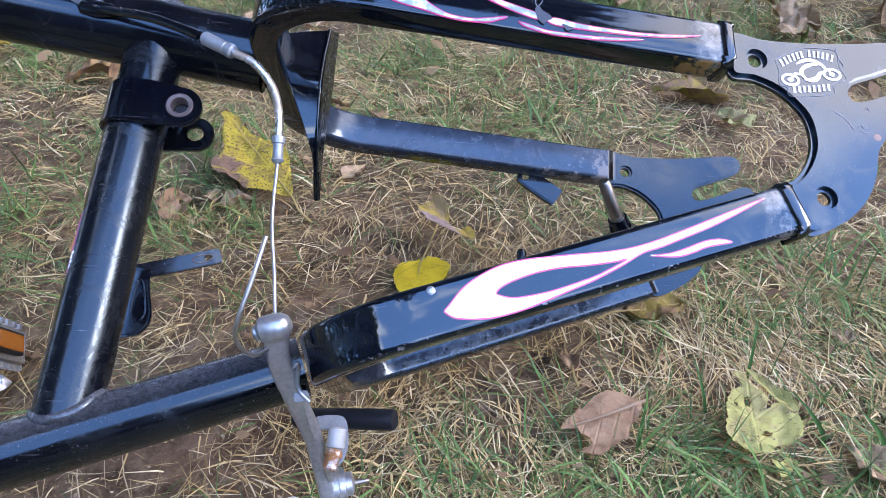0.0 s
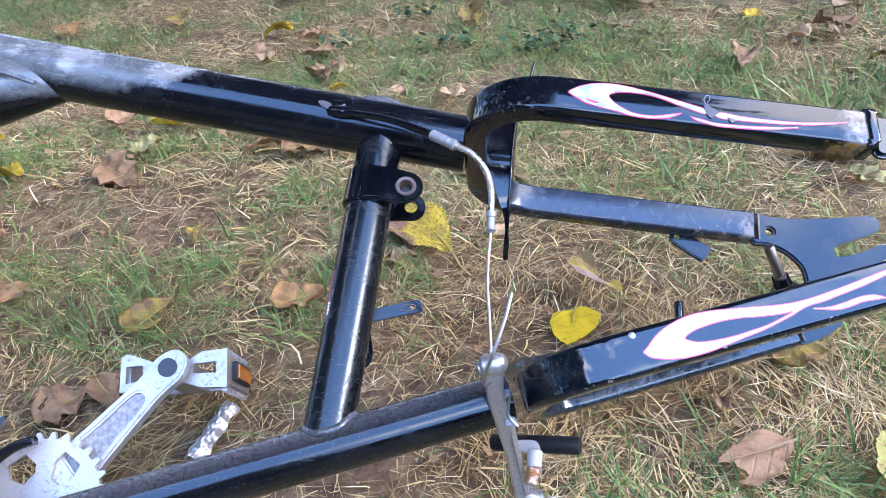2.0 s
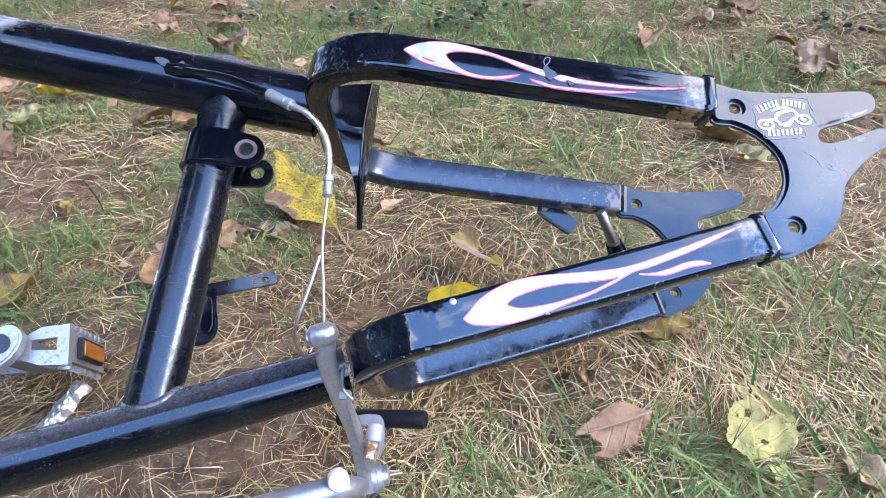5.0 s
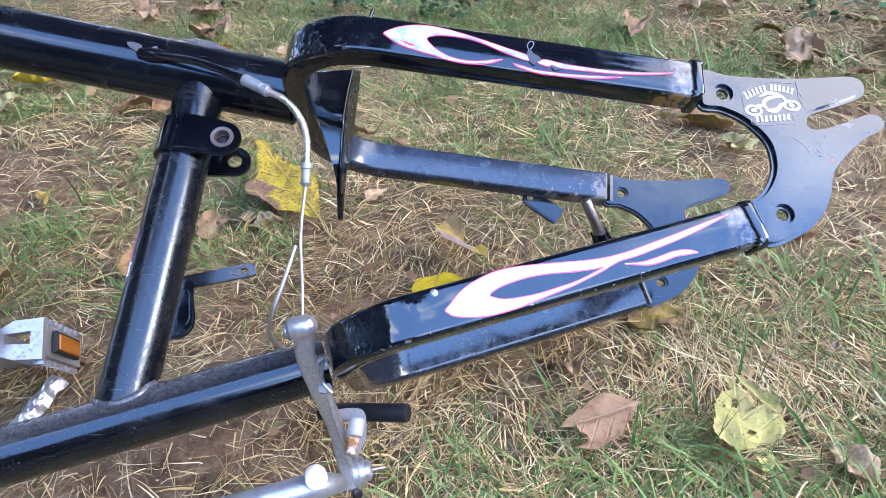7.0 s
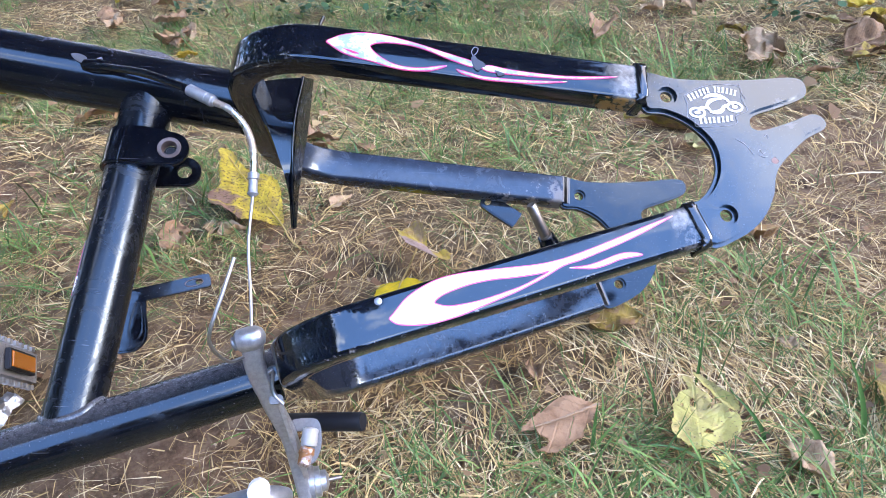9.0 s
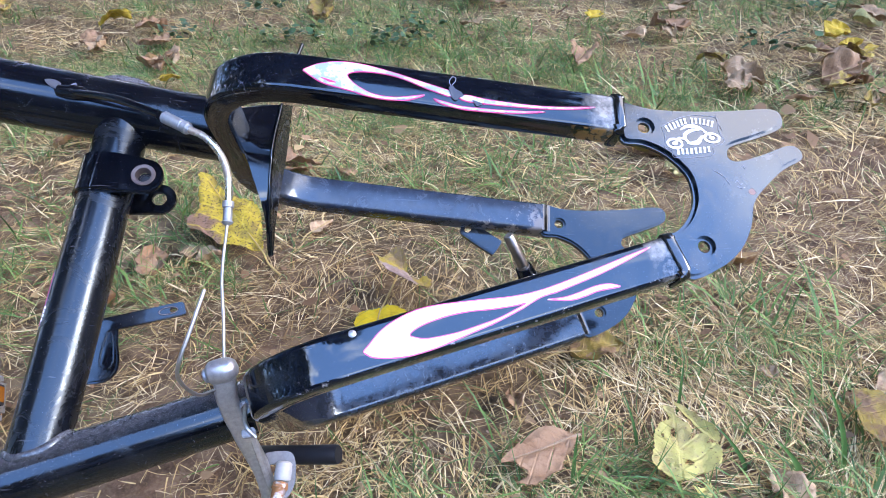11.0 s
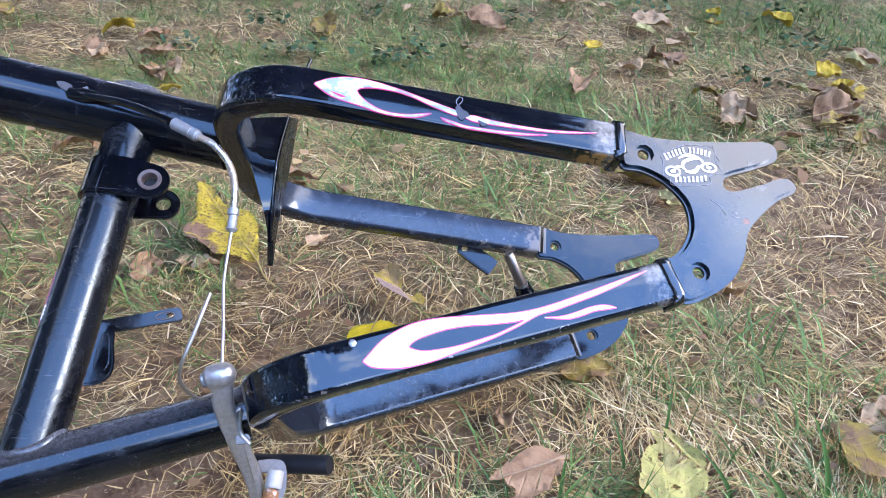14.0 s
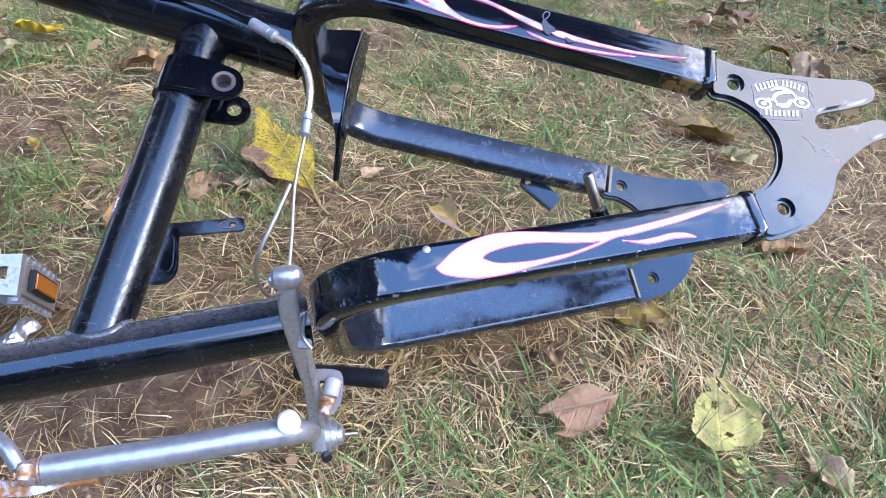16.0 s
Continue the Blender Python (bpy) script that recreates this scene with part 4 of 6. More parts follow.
TAIL = [(-0.0795, -0.0741), (-0.0711, -0.0728), (-0.0639, -0.0705), (-0.0551, -0.0670), (-0.0478, -0.0658), (-0.0425, -0.0669), (-0.0466, -0.0680), (-0.0539, -0.0695), (-0.0612, -0.0724), (-0.0684, -0.0743)]
flame(((BODY, EYE), (TAIL,)), chain_stay, FLAME)
HOOK = [(-0.1951, 0.0456), (-0.1911, 0.0485), (-0.1869, 0.0504), (-0.1798, 0.0520), (-0.1726, 0.0522), (-0.1638, 0.0511), (-0.1549, 0.0489), (-0.1461, 0.0464), (-0.1372, 0.0435), (-0.1282, 0.0406), (-0.1203, 0.0379)]
HOOK += [(-0.1201, 0.0347), (-0.1253, 0.0360), (-0.1342, 0.0393), (-0.1431, 0.0432), (-0.1505, 0.0455), (-0.1578, 0.0465), (-0.1637, 0.0468), (-0.1694, 0.0462), (-0.1728, 0.0444), (-0.1707, 0.0408), (-0.1663, 0.0371)]
HOOK += [(-0.1604, 0.0340), (-0.1532, 0.0327), (-0.1459, 0.0328), (-0.1336, 0.0349), (-0.1401, 0.0318), (-0.1459, 0.0308), (-0.1546, 0.0309), (-0.1632, 0.0324), (-0.1719, 0.0351), (-0.1805, 0.0372), (-0.1863, 0.0393), (-0.1907, 0.0421)]
LICK = [(-0.1162, 0.0342), (-0.1118, 0.0361), (-0.1013, 0.0341), (-0.0861, 0.0325), (-0.0706, 0.0317), (-0.0549, 0.0322), (-0.0431, 0.0330), (-0.0550, 0.0309), (-0.0707, 0.0301), (-0.0862, 0.0304), (-0.1014, 0.0312), (-0.1119, 0.0322)]
THREAD = [(-0.1292, 0.0328), (-0.1224, 0.0311), (-0.1165, 0.0294), (-0.1075, 0.0286), (-0.0954, 0.0281), (-0.0832, 0.0281), (-0.0709, 0.0283), (-0.0833, 0.0267), (-0.0955, 0.0263), (-0.1076, 0.0268), (-0.1150, 0.0274), (-0.1224, 0.0291), (-0.1268, 0.0307)]
flame(((HOOK,), (LICK,), (THREAD,)), seat_stay, FLAME_WORN)
part("flame_tick", plate(flat_curve(((-0.1866, 0.0419), (-0.1830, 0.0412), (-0.1785, 0.0394), (-0.1800, 0.0391), (-0.1815, 0.0393), (-0.1840, 0.0405)), 3), (), 0.0003, "flame_tick", PINK, pose(0, 0, FACE + 0.0006), bevel=0), seat_stay, "red tick in the flame")
# small chrome stud added for the glint of a dent
part("dent_glint", lathe((-0.1690, -0.0908, FACE - 0.001), (-0.1690, -0.0908, FACE + 0.003), ((0, 0.0018), (0.0010, 0.0018), (0.0014, 0.0012), (0.0015, 0.0005)), "dent_glint", CHROME, 14), chain_stay, "small bright stud standing for a dent's glint")
part("torn_film", plate(flat_curve(((-0.1212, 0.0398), (-0.1190, 0.0412), (-0.1178, 0.0392), (-0.1150, 0.0376), (-0.1136, 0.0352), (-0.1160, 0.0340), (-0.1176, 0.0322), (-0.1194, 0.0334), (-0.1206, 0.0362)), 3), (), 0.0003, "torn_film", TORN, pose(0, 0, FACE + 0.0008), bevel=0), seat_stay, "torn dark patch of decal film")
part("torn_film", plate(flat_curve(((-0.1092, 0.0330), (-0.1066, 0.0322), (-0.1040, 0.0312), (-0.1052, 0.0302), (-0.1072, 0.0296), (-0.1082, 0.0312)), 3), (), 0.0003, "torn_film", TORN, pose(0, 0, FACE + 0.0008), bevel=0), seat_stay, "torn dark patch of decal film")
for scratch in (((-0.1198, 0.0412), (-0.1206, 0.0440), (-0.1190, 0.0468), (-0.1172, 0.0464)), ((-0.1192, 0.0420), (-0.1176, 0.0440), (-0.1170, 0.0464))):
    part("scratch", ribbon(scratch, (0.0004,) * len(scratch), FACE + 0.0003, "scratch", SCRATCH), seat_stay, "fine grey scratch in the enamel")

# the print on the plate: plain bars, two ovals and curved strokes inside a faint cut line
PRINT = 0.0888


def bars(a, b, count, height, arch, fan):
    """A row of upright bars on an arched line, those outside leaning out."""
    for i in range(count):
        t = (i + 0.5) / count
        x, y = a[0] + (b[0] - a[0]) * t, a[1] + (b[1] - a[1]) * t + arch * math.sin(math.pi * t)
        w = math.hypot(b[0] - a[0], b[1] - a[1]) / count * 0.60
        dx = fan[0] + (fan[1] - fan[0]) * t
        part("print_bar", ribbon(((x - dx * height / 2, y - height / 2), (x, y), (x + dx * height / 2, y + height / 2)), (w, w * 0.72, w * 0.95), PRINT, "print_bar", LOGO), upper)


bars((-0.0050, 0.0222), (0.0082, 0.0284), 6, 0.0036, 0.0004, (-0.45, -0.10))
bars((0.0100, 0.0287), (0.0236, 0.0268), 6, 0.0036, 0.0006, (0.05, 0.35))
bars((-0.0012, 0.0090), (0.0190, 0.0116), 8, 0.0035, -0.0004, (0.0, 0.1))
for cx, cy, rx, ry in ((-0.0010, 0.0140, 0.0041, 0.0027), (0.0208, 0.0184, 0.0042, 0.0027)):
    loop = [(cx + rx * math.cos(a), cy + ry * math.sin(a)) for a in (k * math.pi / 8 for k in range(17))]
    part("print_oval", ribbon(loop, (0.0013,) * 17, PRINT, "print_oval", LOGO), upper)
    part("print_hub", plate([(cx + 0.0016 * math.cos(k * 0.6283), cy + 0.0011 * math.sin(k * 0.6283)) for k in range(10)], (), 0.0004, "print_hub", LOGO, pose(0, 0, PRINT), bevel=0), upper)
STROKES = (
    (((0.0034, 0.0226), (0.0070, 0.0246), (0.0110, 0.0252), (0.0150, 0.0240), (0.0182, 0.0218)), (0.0006, 0.0018, 0.0021, 0.0018, 0.0008)),
    (((0.0146, 0.0232), (0.0100, 0.0226), (0.0062, 0.0204), (0.0052, 0.0176), (0.0070, 0.0152)), (0.0008, 0.0018, 0.0019, 0.0018, 0.0010)),
    (((0.0060, 0.0146), (0.0100, 0.0146), (0.0128, 0.0158), (0.0150, 0.0186), (0.0178, 0.0192)), (0.0008, 0.0024, 0.0024, 0.0016, 0.0006)),
    (((0.0000, 0.0150), (0.0020, 0.0172), (0.0046, 0.0172)), (0.0012, 0.0016, 0.0010)),
    (((0.0166, 0.0222), (0.0190, 0.0206), (0.0210, 0.0184)), (0.0009, 0.0009, 0.0009)),
)
for pts, widths in STROKES:
    part("print_stroke", ribbon(pts, widths, PRINT, "print_stroke", LOGO), upper)
CUT = ((-0.0070, 0.0240), (0.0000, 0.0282), (0.0091, 0.0316), (0.0180, 0.0322), (0.0254, 0.0310), (0.0256, 0.0230), (0.0276, 0.0165), (0.0205, 0.0130), (0.0198, 0.0082), (0.0080, 0.0060), (-0.0026, 0.0056), (-0.0032, 0.0098), (-0.0068, 0.0112), (-0.0060, 0.0180), (-0.0070, 0.0240))
part("print_cut", ribbon(CUT, (0.0002,) * len(CUT), PRINT - 0.0001, "print_cut", SCRATCH), upper, "faint edge of clear film")
part("scratch", ribbon(((0.0256, 0.0330), (0.0262, 0.0280), (0.0278, 0.0236)), (0.0002, 0.0005, 0.0002), PRINT - 0.0001, "scratch", TORN), upper, "dark scratch")
for mark in (((0.0290, -0.0080), (0.0302, -0.0068), (0.0316, -0.0090), (0.0330, -0.0082)), ((0.0296, -0.0102), (0.0318, -0.0112), (0.0340, -0.0106)), ((0.0345, 0.0010), (0.0356, 0.0022), (0.0362, 0.0002))):
    part("scratch", ribbon(mark, (0.0003,) * len(mark), PRINT - 0.0001, "scratch", SCRATCH), upper, "fine grey scratch in the enamel")
part("scratch", ribbon(((0.0180, -0.0010), (0.0230, -0.0045), (0.0262, -0.0100)), (0.0002, 0.0004, 0.0002), PRINT - 0.0001, "scratch", SCRATCH), upper, "fine grey scratch in the enamel")

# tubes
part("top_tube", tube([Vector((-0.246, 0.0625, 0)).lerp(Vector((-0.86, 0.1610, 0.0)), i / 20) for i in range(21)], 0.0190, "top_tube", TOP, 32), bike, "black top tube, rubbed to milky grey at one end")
part("brace_tube", tube([Vector((-0.522, 0.1020, -0.002)).lerp(Vector((-0.86, 0.0520, -0.002)), i / 24) for i in range(25)], 0.0290, "brace_tube", BRACE, 32, scale=lambda t: 0.42 + 0.58 * min(1, t * 5.5)), bike, "rubbed grey brace tube welded under top tube")
part("weld_bead", tube([p for p in (spline(((-0.69, 0.1115, 0.0250), (-0.6094, 0.0981, 0.0262), (-0.5627, 0.0928, 0.0236), (-0.5325, 0.0862, 0.0186)), 26))], 0.0016, "weld_bead", BRACE, 8, scale=lambda t: 1 + 0.16 * math.sin(t * 210)), bike, "rippled weld seam, rubbed grey")
LOW_R = 0.01475


def low_axis(x):
    return -0.1055 + (x + 0.219) * 0.3201


def saddle(h):
    """How far over the lower tube's axis the foot of the seat tube ends."""
    return (0.0090**4 + (1.04 * math.sqrt(max(0.0, LOW_R**2 - h * h))) ** 4) ** 0.25


def seat_tube_mesh():
    """The seat tube, its foot cut to sit on the round of the lower tube."""
    me = tube([Vector((-0.3035, 0.072, 0)).lerp(Vector((-0.3225, -0.130, 0)), i / 10) for i in range(11)], 0.0146, "seat_tube", TUBE, 48)
    for v in me.vertices:
        if v.co.y < -0.115:
            v.co.y = low_axis(v.co.x) + saddle(v.co.z)
    return me


seat_tube = part("seat_tube", seat_tube_mesh(), bike, "glossy black seat tube")
def badge(y0, y1, a0, a1, lift, name, mat):
    """A thin sticker bent round the seat tube between two heights and two bearings."""
    bm = bmesh.new()
    rows = []
    for i in range(7):
        y = y0 + (y1 - y0) * i / 6
        cx = -0.3035 - 0.0190 * (0.072 - y) / 0.202
        rows.append([[bm.verts.new((cx + r * math.cos(a), y, r * math.sin(a))) for a in (radians(a0 + (a1 - a0) * j / 8) for j in range(9))] for r in (0.0146 + lift, 0.0146)])
    for p, q in zip(rows, rows[1:]):
        for j in range(8):
            bm.faces.new((p[0][j], p[0][j + 1], q[0][j + 1], q[0][j]))
        for j in (0, 8):
            bm.faces.new((p[0][j], q[0][j], q[1][j], p[1][j]))
    for row in (rows[0], rows[-1]):
        for j in range(8):
            bm.faces.new((row[0][j], row[0][j + 1], row[1][j + 1], row[1][j]))
    return finish(bm, name, mat, 40)


sticker = part("badge", badge(-0.0330, -0.0660, 142, 196, 0.0002, "badge", TORN), seat_tube, "black sticker edged in red and white")
part("badge_edge", badge(-0.0345, -0.0645, 148, 151, 0.0004, "badge_edge", PINK), sticker, "red edge line")
for k in range(4):
    part("badge_bar", badge(-0.0540 - 0.0022 * k, -0.0556 - 0.0022 * k, 141 + k % 2, 147, 0.0005, "badge_bar", FLAME), sticker, "small white bar of print")
part("lower_tube", tube([Vector((-0.219, -0.1055, 0)).lerp(Vector((-0.80, -0.2915, 0)), i / 20) for i in range(21)], LOW_R, "lower_tube", DUSTY, 40), bike, "dusty black lower tube")
part("weld_bead", tube([Vector((-0.3218 + 0.0140 * math.cos(a), low_axis(-0.3218 + 0.0140 * math.cos(a)) + saddle(0.0146 * math.sin(a)) - 0.0012, 0.0124 * math.sin(a))) for a in (k * math.pi / 24 for k in range(49))], 0.0030, "weld_bead", DUSTY, 12), seat_tube)

# seat clamp
COLLAR = Matrix(((0.9941, 0.1087, 0, -0.30845), (-0.1087, 0.9941, 0, 0.02415), (0, 0, 1, 0), (0, 0, 0, 1)))


def strap_band(hole, reach, tip, flip, thick, name):
    """A collar wrapped round the tube that runs on, tangent, into one flat ear with a hole."""
    bm = bmesh.new()
    r, h = 0.0166, 0.0123
    turns = [radians(-96 + 186 * i / 28) for i in range(29)]
    rows = [[bm.verts.new((-r * math.cos(a), h * k / 3, r * math.sin(a) * flip)) for k in range(-3, 4)] for a in turns]
    for p, q in zip(rows, rows[1:]):
        for j in range(6):
            bm.faces.new((p[j], p[j + 1], q[j + 1], q[j]))
    last = rows[-1]
    z = last[0].co.z
    side = [(0.006, h), (0.012, h - 0.0003), (reach - 0.004, tip + 0.0006)]
    side += [(reach + tip * math.sin(g), tip * math.cos(g)) for g in (radians(18 + 144 * i / 14) for i in range(15))]
    side += [(x, -y) for x, y in reversed(side[:3])]
    ring = [*reversed([last[6]]), *(bm.verts.new((x, y, z)) for x, y in side), *last[:6]]
    edges = []
    for i in range(len(ring)):
        p, q = ring[i], ring[(i + 1) % len(ring)]
        edges.append(bm.edges.get((p, q)) or bm.edges.new((p, q)))
    eye = [bm.verts.new((reach + hole * math.cos(g), hole * math.sin(g), z)) for g in (k * math.pi / 12 for k in range(24))]
    edges += [bm.edges.new((eye[i], eye[(i + 1) % 24])) for i in range(24)]
    bmesh.ops.triangle_fill(bm, edges=edges, use_beauty=True)
    bmesh.ops.recalc_face_normals(bm, faces=bm.faces)
    if sum((f.normal.z * flip for f in bm.faces if abs(f.normal.z) > 0.9)) < 0:
        bmesh.ops.reverse_faces(bm, faces=bm.faces)
    bmesh.ops.solidify(bm, geom=bm.faces[:], thickness=thick)
    bm.transform(COLLAR)
    return finish(bm, name, BLACK, 38, bevel=0.0010, segs=3)


clamp = part("seat_clamp", strap_band(0.0045, 0.0235, 0.0107, 1, 0.0042, "seat_clamp"), bike, "black seat clamp collar with two drilled ears")
part("ear", strap_band(0.0043, 0.0262, 0.0097, -1, 0.0042, "ear"), clamp, "glossy black drilled ear")
part("bushing", lathe(COLLAR @ Vector((0.0235, 0, 0.0171)), COLLAR @ Vector((0.0235, 0, 0.0045)), ((0.0012, 0.0040), (0.0002, 0.0045), (0.0, 0.0062), (0.0005, 0.0067), (0.0060, 0.0060), (0.0060, 0.0040)), "bushing", WORN_STEEL, 28, caps=False), clamp, "brownish worn bush in clamp hole")
part("bolt_end", lathe(COLLAR @ Vector((0.0235, 0, 0.0112)), COLLAR @ Vector((0.0235, 0, 0.0)), ((0.0, 0.0012), (0.0, 0.0026), (0.0008, 0.0032), (0.0008, 0.0042), (0.0060, 0.0042)), "bolt_end", DARK, 20), clamp, "dark bolt end sunk in the bush")

# the pointed fender horn inside the crown
RIDGE = spline(((-0.2130, 0.0870, -0.0050), (-0.2160, 0.0630, -0.0010), (-0.2173, 0.0440, 0.0), (-0.2178, 0.0155, -0.0120), (-0.2172, -0.0035, -0.0340)), 4)
LEFT = spline(((-0.2390, 0.0800, -0.0010), (-0.2365, 0.0620, 0.0), (-0.2322, 0.0470, -0.0020), (-0.2205, 0.0130, -0.0100), (-0.2188, -0.0025, -0.0340)), 4)
BACK = spline(((-0.2085, 0.1060, -0.0350), (-0.2098, 0.0850, -0.0365), (-0.2112, 0.0660, -0.0375), (-0.2152, 0.0225, -0.0350), (-0.2160, -0.0015, -0.0365)), 4)


def horn():
    bm = bmesh.new()
    rows = []
    for i in range(17):
        t = i / 16
        m, left, back = RIDGE[i], LEFT[i], BACK[i]
        inner = (left + back) / 2 + Vector((-0.001, 0.002, -0.001)) * (1.2 - t)
        rows.append([bm.verts.new(v) for v in (left, m, back, inner)])
    for a, b in zip(rows, rows[1:]):
        for j in range(4):
            bm.faces.new((a[j], a[(j + 1) % 4], b[(j + 1) % 4], b[j]))
    bm.faces.new(rows[0])
    bm.faces.new(list(reversed(rows[-1])))
    return finish(bm, "fender_horn", HORN, 45, bevel=0.0010)


def horn_edge():
    """The strip down the open edge of the horn, its reflected grey put into the colour."""
    bm = bmesh.new()
    rows = []
    for i in range(17):
        m, back = RIDGE[i], BACK[i]
        out = (RIDGE[min(i + 1, 16)] - RIDGE[max(i - 1, 0)]).cross(back - m).normalized() * 0.0007
        out = out if out.x > 0 else -out
        rows.append([bm.verts.new(m.lerp(back, 0.12) + out), bm.verts.new(m.lerp(back, 0.97) + out)])
    for a, b in zip(rows, rows[1:]):
        bm.faces.new((a[0], a[1], b[1], b[0]))
    bmesh.ops.solidify(bm, geom=bm.faces[:], thickness=0.0006)
    return finish(bm, "horn_edge", SHEEN_GREY, 40)


fender = part("fender_horn", horn(), bike, "glossy black pointed horn inside the stay crown")
part("horn_edge", horn_edge(), fender, "edge strip with its grey sheen put into the colour")
part("horn_rim", tube([p + Vector((0.0002, -0.0004, 0.0006)) for p in RIDGE], 0.0011, "horn_rim", HORN, 10, scale=lambda t: 1.0 - 0.35 * t), fender, "rounded glossy rim")
part("horn_tip", tube(spline([RIDGE[-3], RIDGE[-1], (-0.2168, -0.0058, -0.0350)], 5), 0.0019, "horn_tip", HORN, 12, scale=lambda t: 1.0 if t < 0.8 else 0.75), fender, "blunt tip")
part("spike", tube([(-0.2060, 0.1060, 0.0074), (-0.2022, 0.1209, 0.0072), (-0.2009, 0.1255, 0.0071)], 0.0012, "spike", BLACK, 8), bike)

# posts, tabs and brackets
post = part("post", lathe((-0.0800, -0.0560, 0.0665), (-0.0945, -0.0395, 0.0855), ((0, 0.0052), (0.003, 0.0050), (0.0032, 0.0033), (0.0095, 0.0033), (0.0097, 0.0027), (0.0275, 0.0027), (0.0285, 0.0020)), "post", STEEL, 18), bike, "short bare steel post on the stay")
part("collar", lathe((-0.0800, -0.0560, 0.0665), (-0.0945, -0.0395, 0.0855), ((-0.004, 0.0075), (0.0, 0.0072), (0.0025, 0.0050), (0.0085, 0.0042)), "collar", BLACK, 18), post, "black collar")
part("far_post", lathe((-0.0905, -0.0440, -0.0680), (-0.0911, -0.0215, -0.0630), ((0, 0.0050), (0.004, 0.0046), (0.0045, 0.0032), (0.0215, 0.0031), (0.0230, 0.0022)), "far_post", BLACK, 16), bike, "short black post on the farther stay")
TAB = flat_curve(((-0.0036, 0.0), (-0.0026, 0.0030), (0.0, 0.0040), (0.0026, 0.0030), (0.0036, 0.0), (0.0037, -0.006), (0.0037, -0.013), (0.0036, -0.0185), (0.0034, -0.0200), (0.0, -0.0203), (-0.0034, -0.0200), (-0.0036, -0.0185), (-0.0037, -0.013), (-0.0037, -0.006)), 3)
part("tab", plate(TAB, ((0, 0, 0.0018),), 0.0035, "tab", BLACK, pose(-0.0790, 0.0395, -0.086, 0, 0, 55) @ Matrix.Diagonal((1.85, 1.3, 1.2, 1))), bike, "small black drilled tab")
STRAP = [(-0.026, 0.0044), (0.0205, 0.0046), (0.0225, 0.0040), (0.0230, 0.0030), (0.0230, -0.0030), (0.0225, -0.0042), (0.0205, -0.0046), (-0.026, -0.0044)]
SLOT = [(0.0155 + 0.0022 * math.cos(a), 0.0016 * math.sin(a)) for a in (k * math.pi / 6 for k in range(12))]
strap = part("strap", plate(STRAP, (SLOT,), 0.0030, "strap", BLACK, pose(-0.2955, -0.0340, -0.072, 0, 8, 17)), bike, "black slotted bracket strap")
part("slot_rim", sweep([Vector((0.0125 + 0.0058 * math.cos(a), 0.0024 * math.sin(a), 0.0002)) for a in (k * math.pi / 10 for k in range(21))], rounded(0.0008, 0.0006, 0.0002, 2), "slot_rim", WORN_STEEL, side=(0, 0, 1), caps=False), strap, "rubbed rim of the slot").matrix_basis = pose(-0.2955, -0.0340, -0.072, 0, 8, 17)
LUG = flat_curve(((-0.3200, -0.0440), (-0.3095, -0.0440), (-0.3072, -0.0560), (-0.3050, -0.0680), (-0.3062, -0.0752), (-0.3110, -0.0800), (-0.3180, -0.0815), (-0.3230, -0.0800), (-0.3230, -0.0620)), 4)
lug = part("strap_lug", plate(LUG, (), 0.004, "strap_lug", BLACK, pose(0, 0, -0.055), bevel=0.0012), bike, "rounded black lug behind seat tube")
part("lug_rim", sweep([Vector((x, y, -0.0546)) for x, y in (*flat_curve(((-0.3135, -0.0500), (-0.3108, -0.0510), (-0.3090, -0.0600), (-0.3082, -0.0680), (-0.3100, -0.0722), (-0.3135, -0.0728), (-0.3158, -0.0700), (-0.3155, -0.0600)), 5), (-0.3135, -0.0500))], rounded(0.0010, 0.0010, 0.0003, 2), "lug_rim", BLACK, side=(0, 0, 1), caps=False), lug, "pressed rim of the recess")
part("housing_stop", lathe((-0.3215, 0.0930, 0.0), (-0.2905, 0.0885, 0.0), ((0, 0.001), (0.003, 0.0048), (0.010, 0.0066), (0.022, 0.0064), (0.029, 0.0042), (0.031, 0.001)), "housing_stop", DUSTY, 16), bike, "low black boss on top tube")

# brake cable
HOUSE = spline([(-0.3420, 0.0750, 0.0150), (-0.3340, 0.0733, 0.0190), (-0.3220, 0.0690, 0.0232), (-0.2985, 0.0580, 0.0360), (-0.2720, 0.0418, 0.0480)], 12)
cable = part("cable_housing", tube(HOUSE, 0.0023, "cable_housing", BLACK, 12), bike, "black cable housing out of top tube")
part("entry_grommet", lathe((-0.3400, 0.0745, 0.0160), (-0.3180, 0.0700, 0.0215), ((0, 0.001), (0.003, 0.0040), (0.012, 0.0046), (0.019, 0.0036), (0.022, 0.0018)), "entry_grommet", BLACK, 18), cable)
part("entry_lip", tube(spline([(-0.3275, 0.0772, 0.0205), (-0.3300, 0.0745, 0.0212), (-0.3275, 0.0712, 0.0212), (-0.3215, 0.0690, 0.0208)], 6), 0.0008, "entry_lip", PATCH_GREY, 8), cable, "worn grey lip of cable mouth")
# thin grey half-moon plate in place of a reflection on the tube
part("sheen_patch", plate(flat_curve(((-0.3445, 0.0785), (-0.3400, 0.0790), (-0.3352, 0.0765), (-0.3362, 0.0725), (-0.3400, 0.0735), (-0.3430, 0.0760)), 4), (), 0.0006, "sheen_patch", PATCH_GREY, pose(-0.0012, 0.0015, 0.0196)), cable, "grey patch standing for a sky reflection")
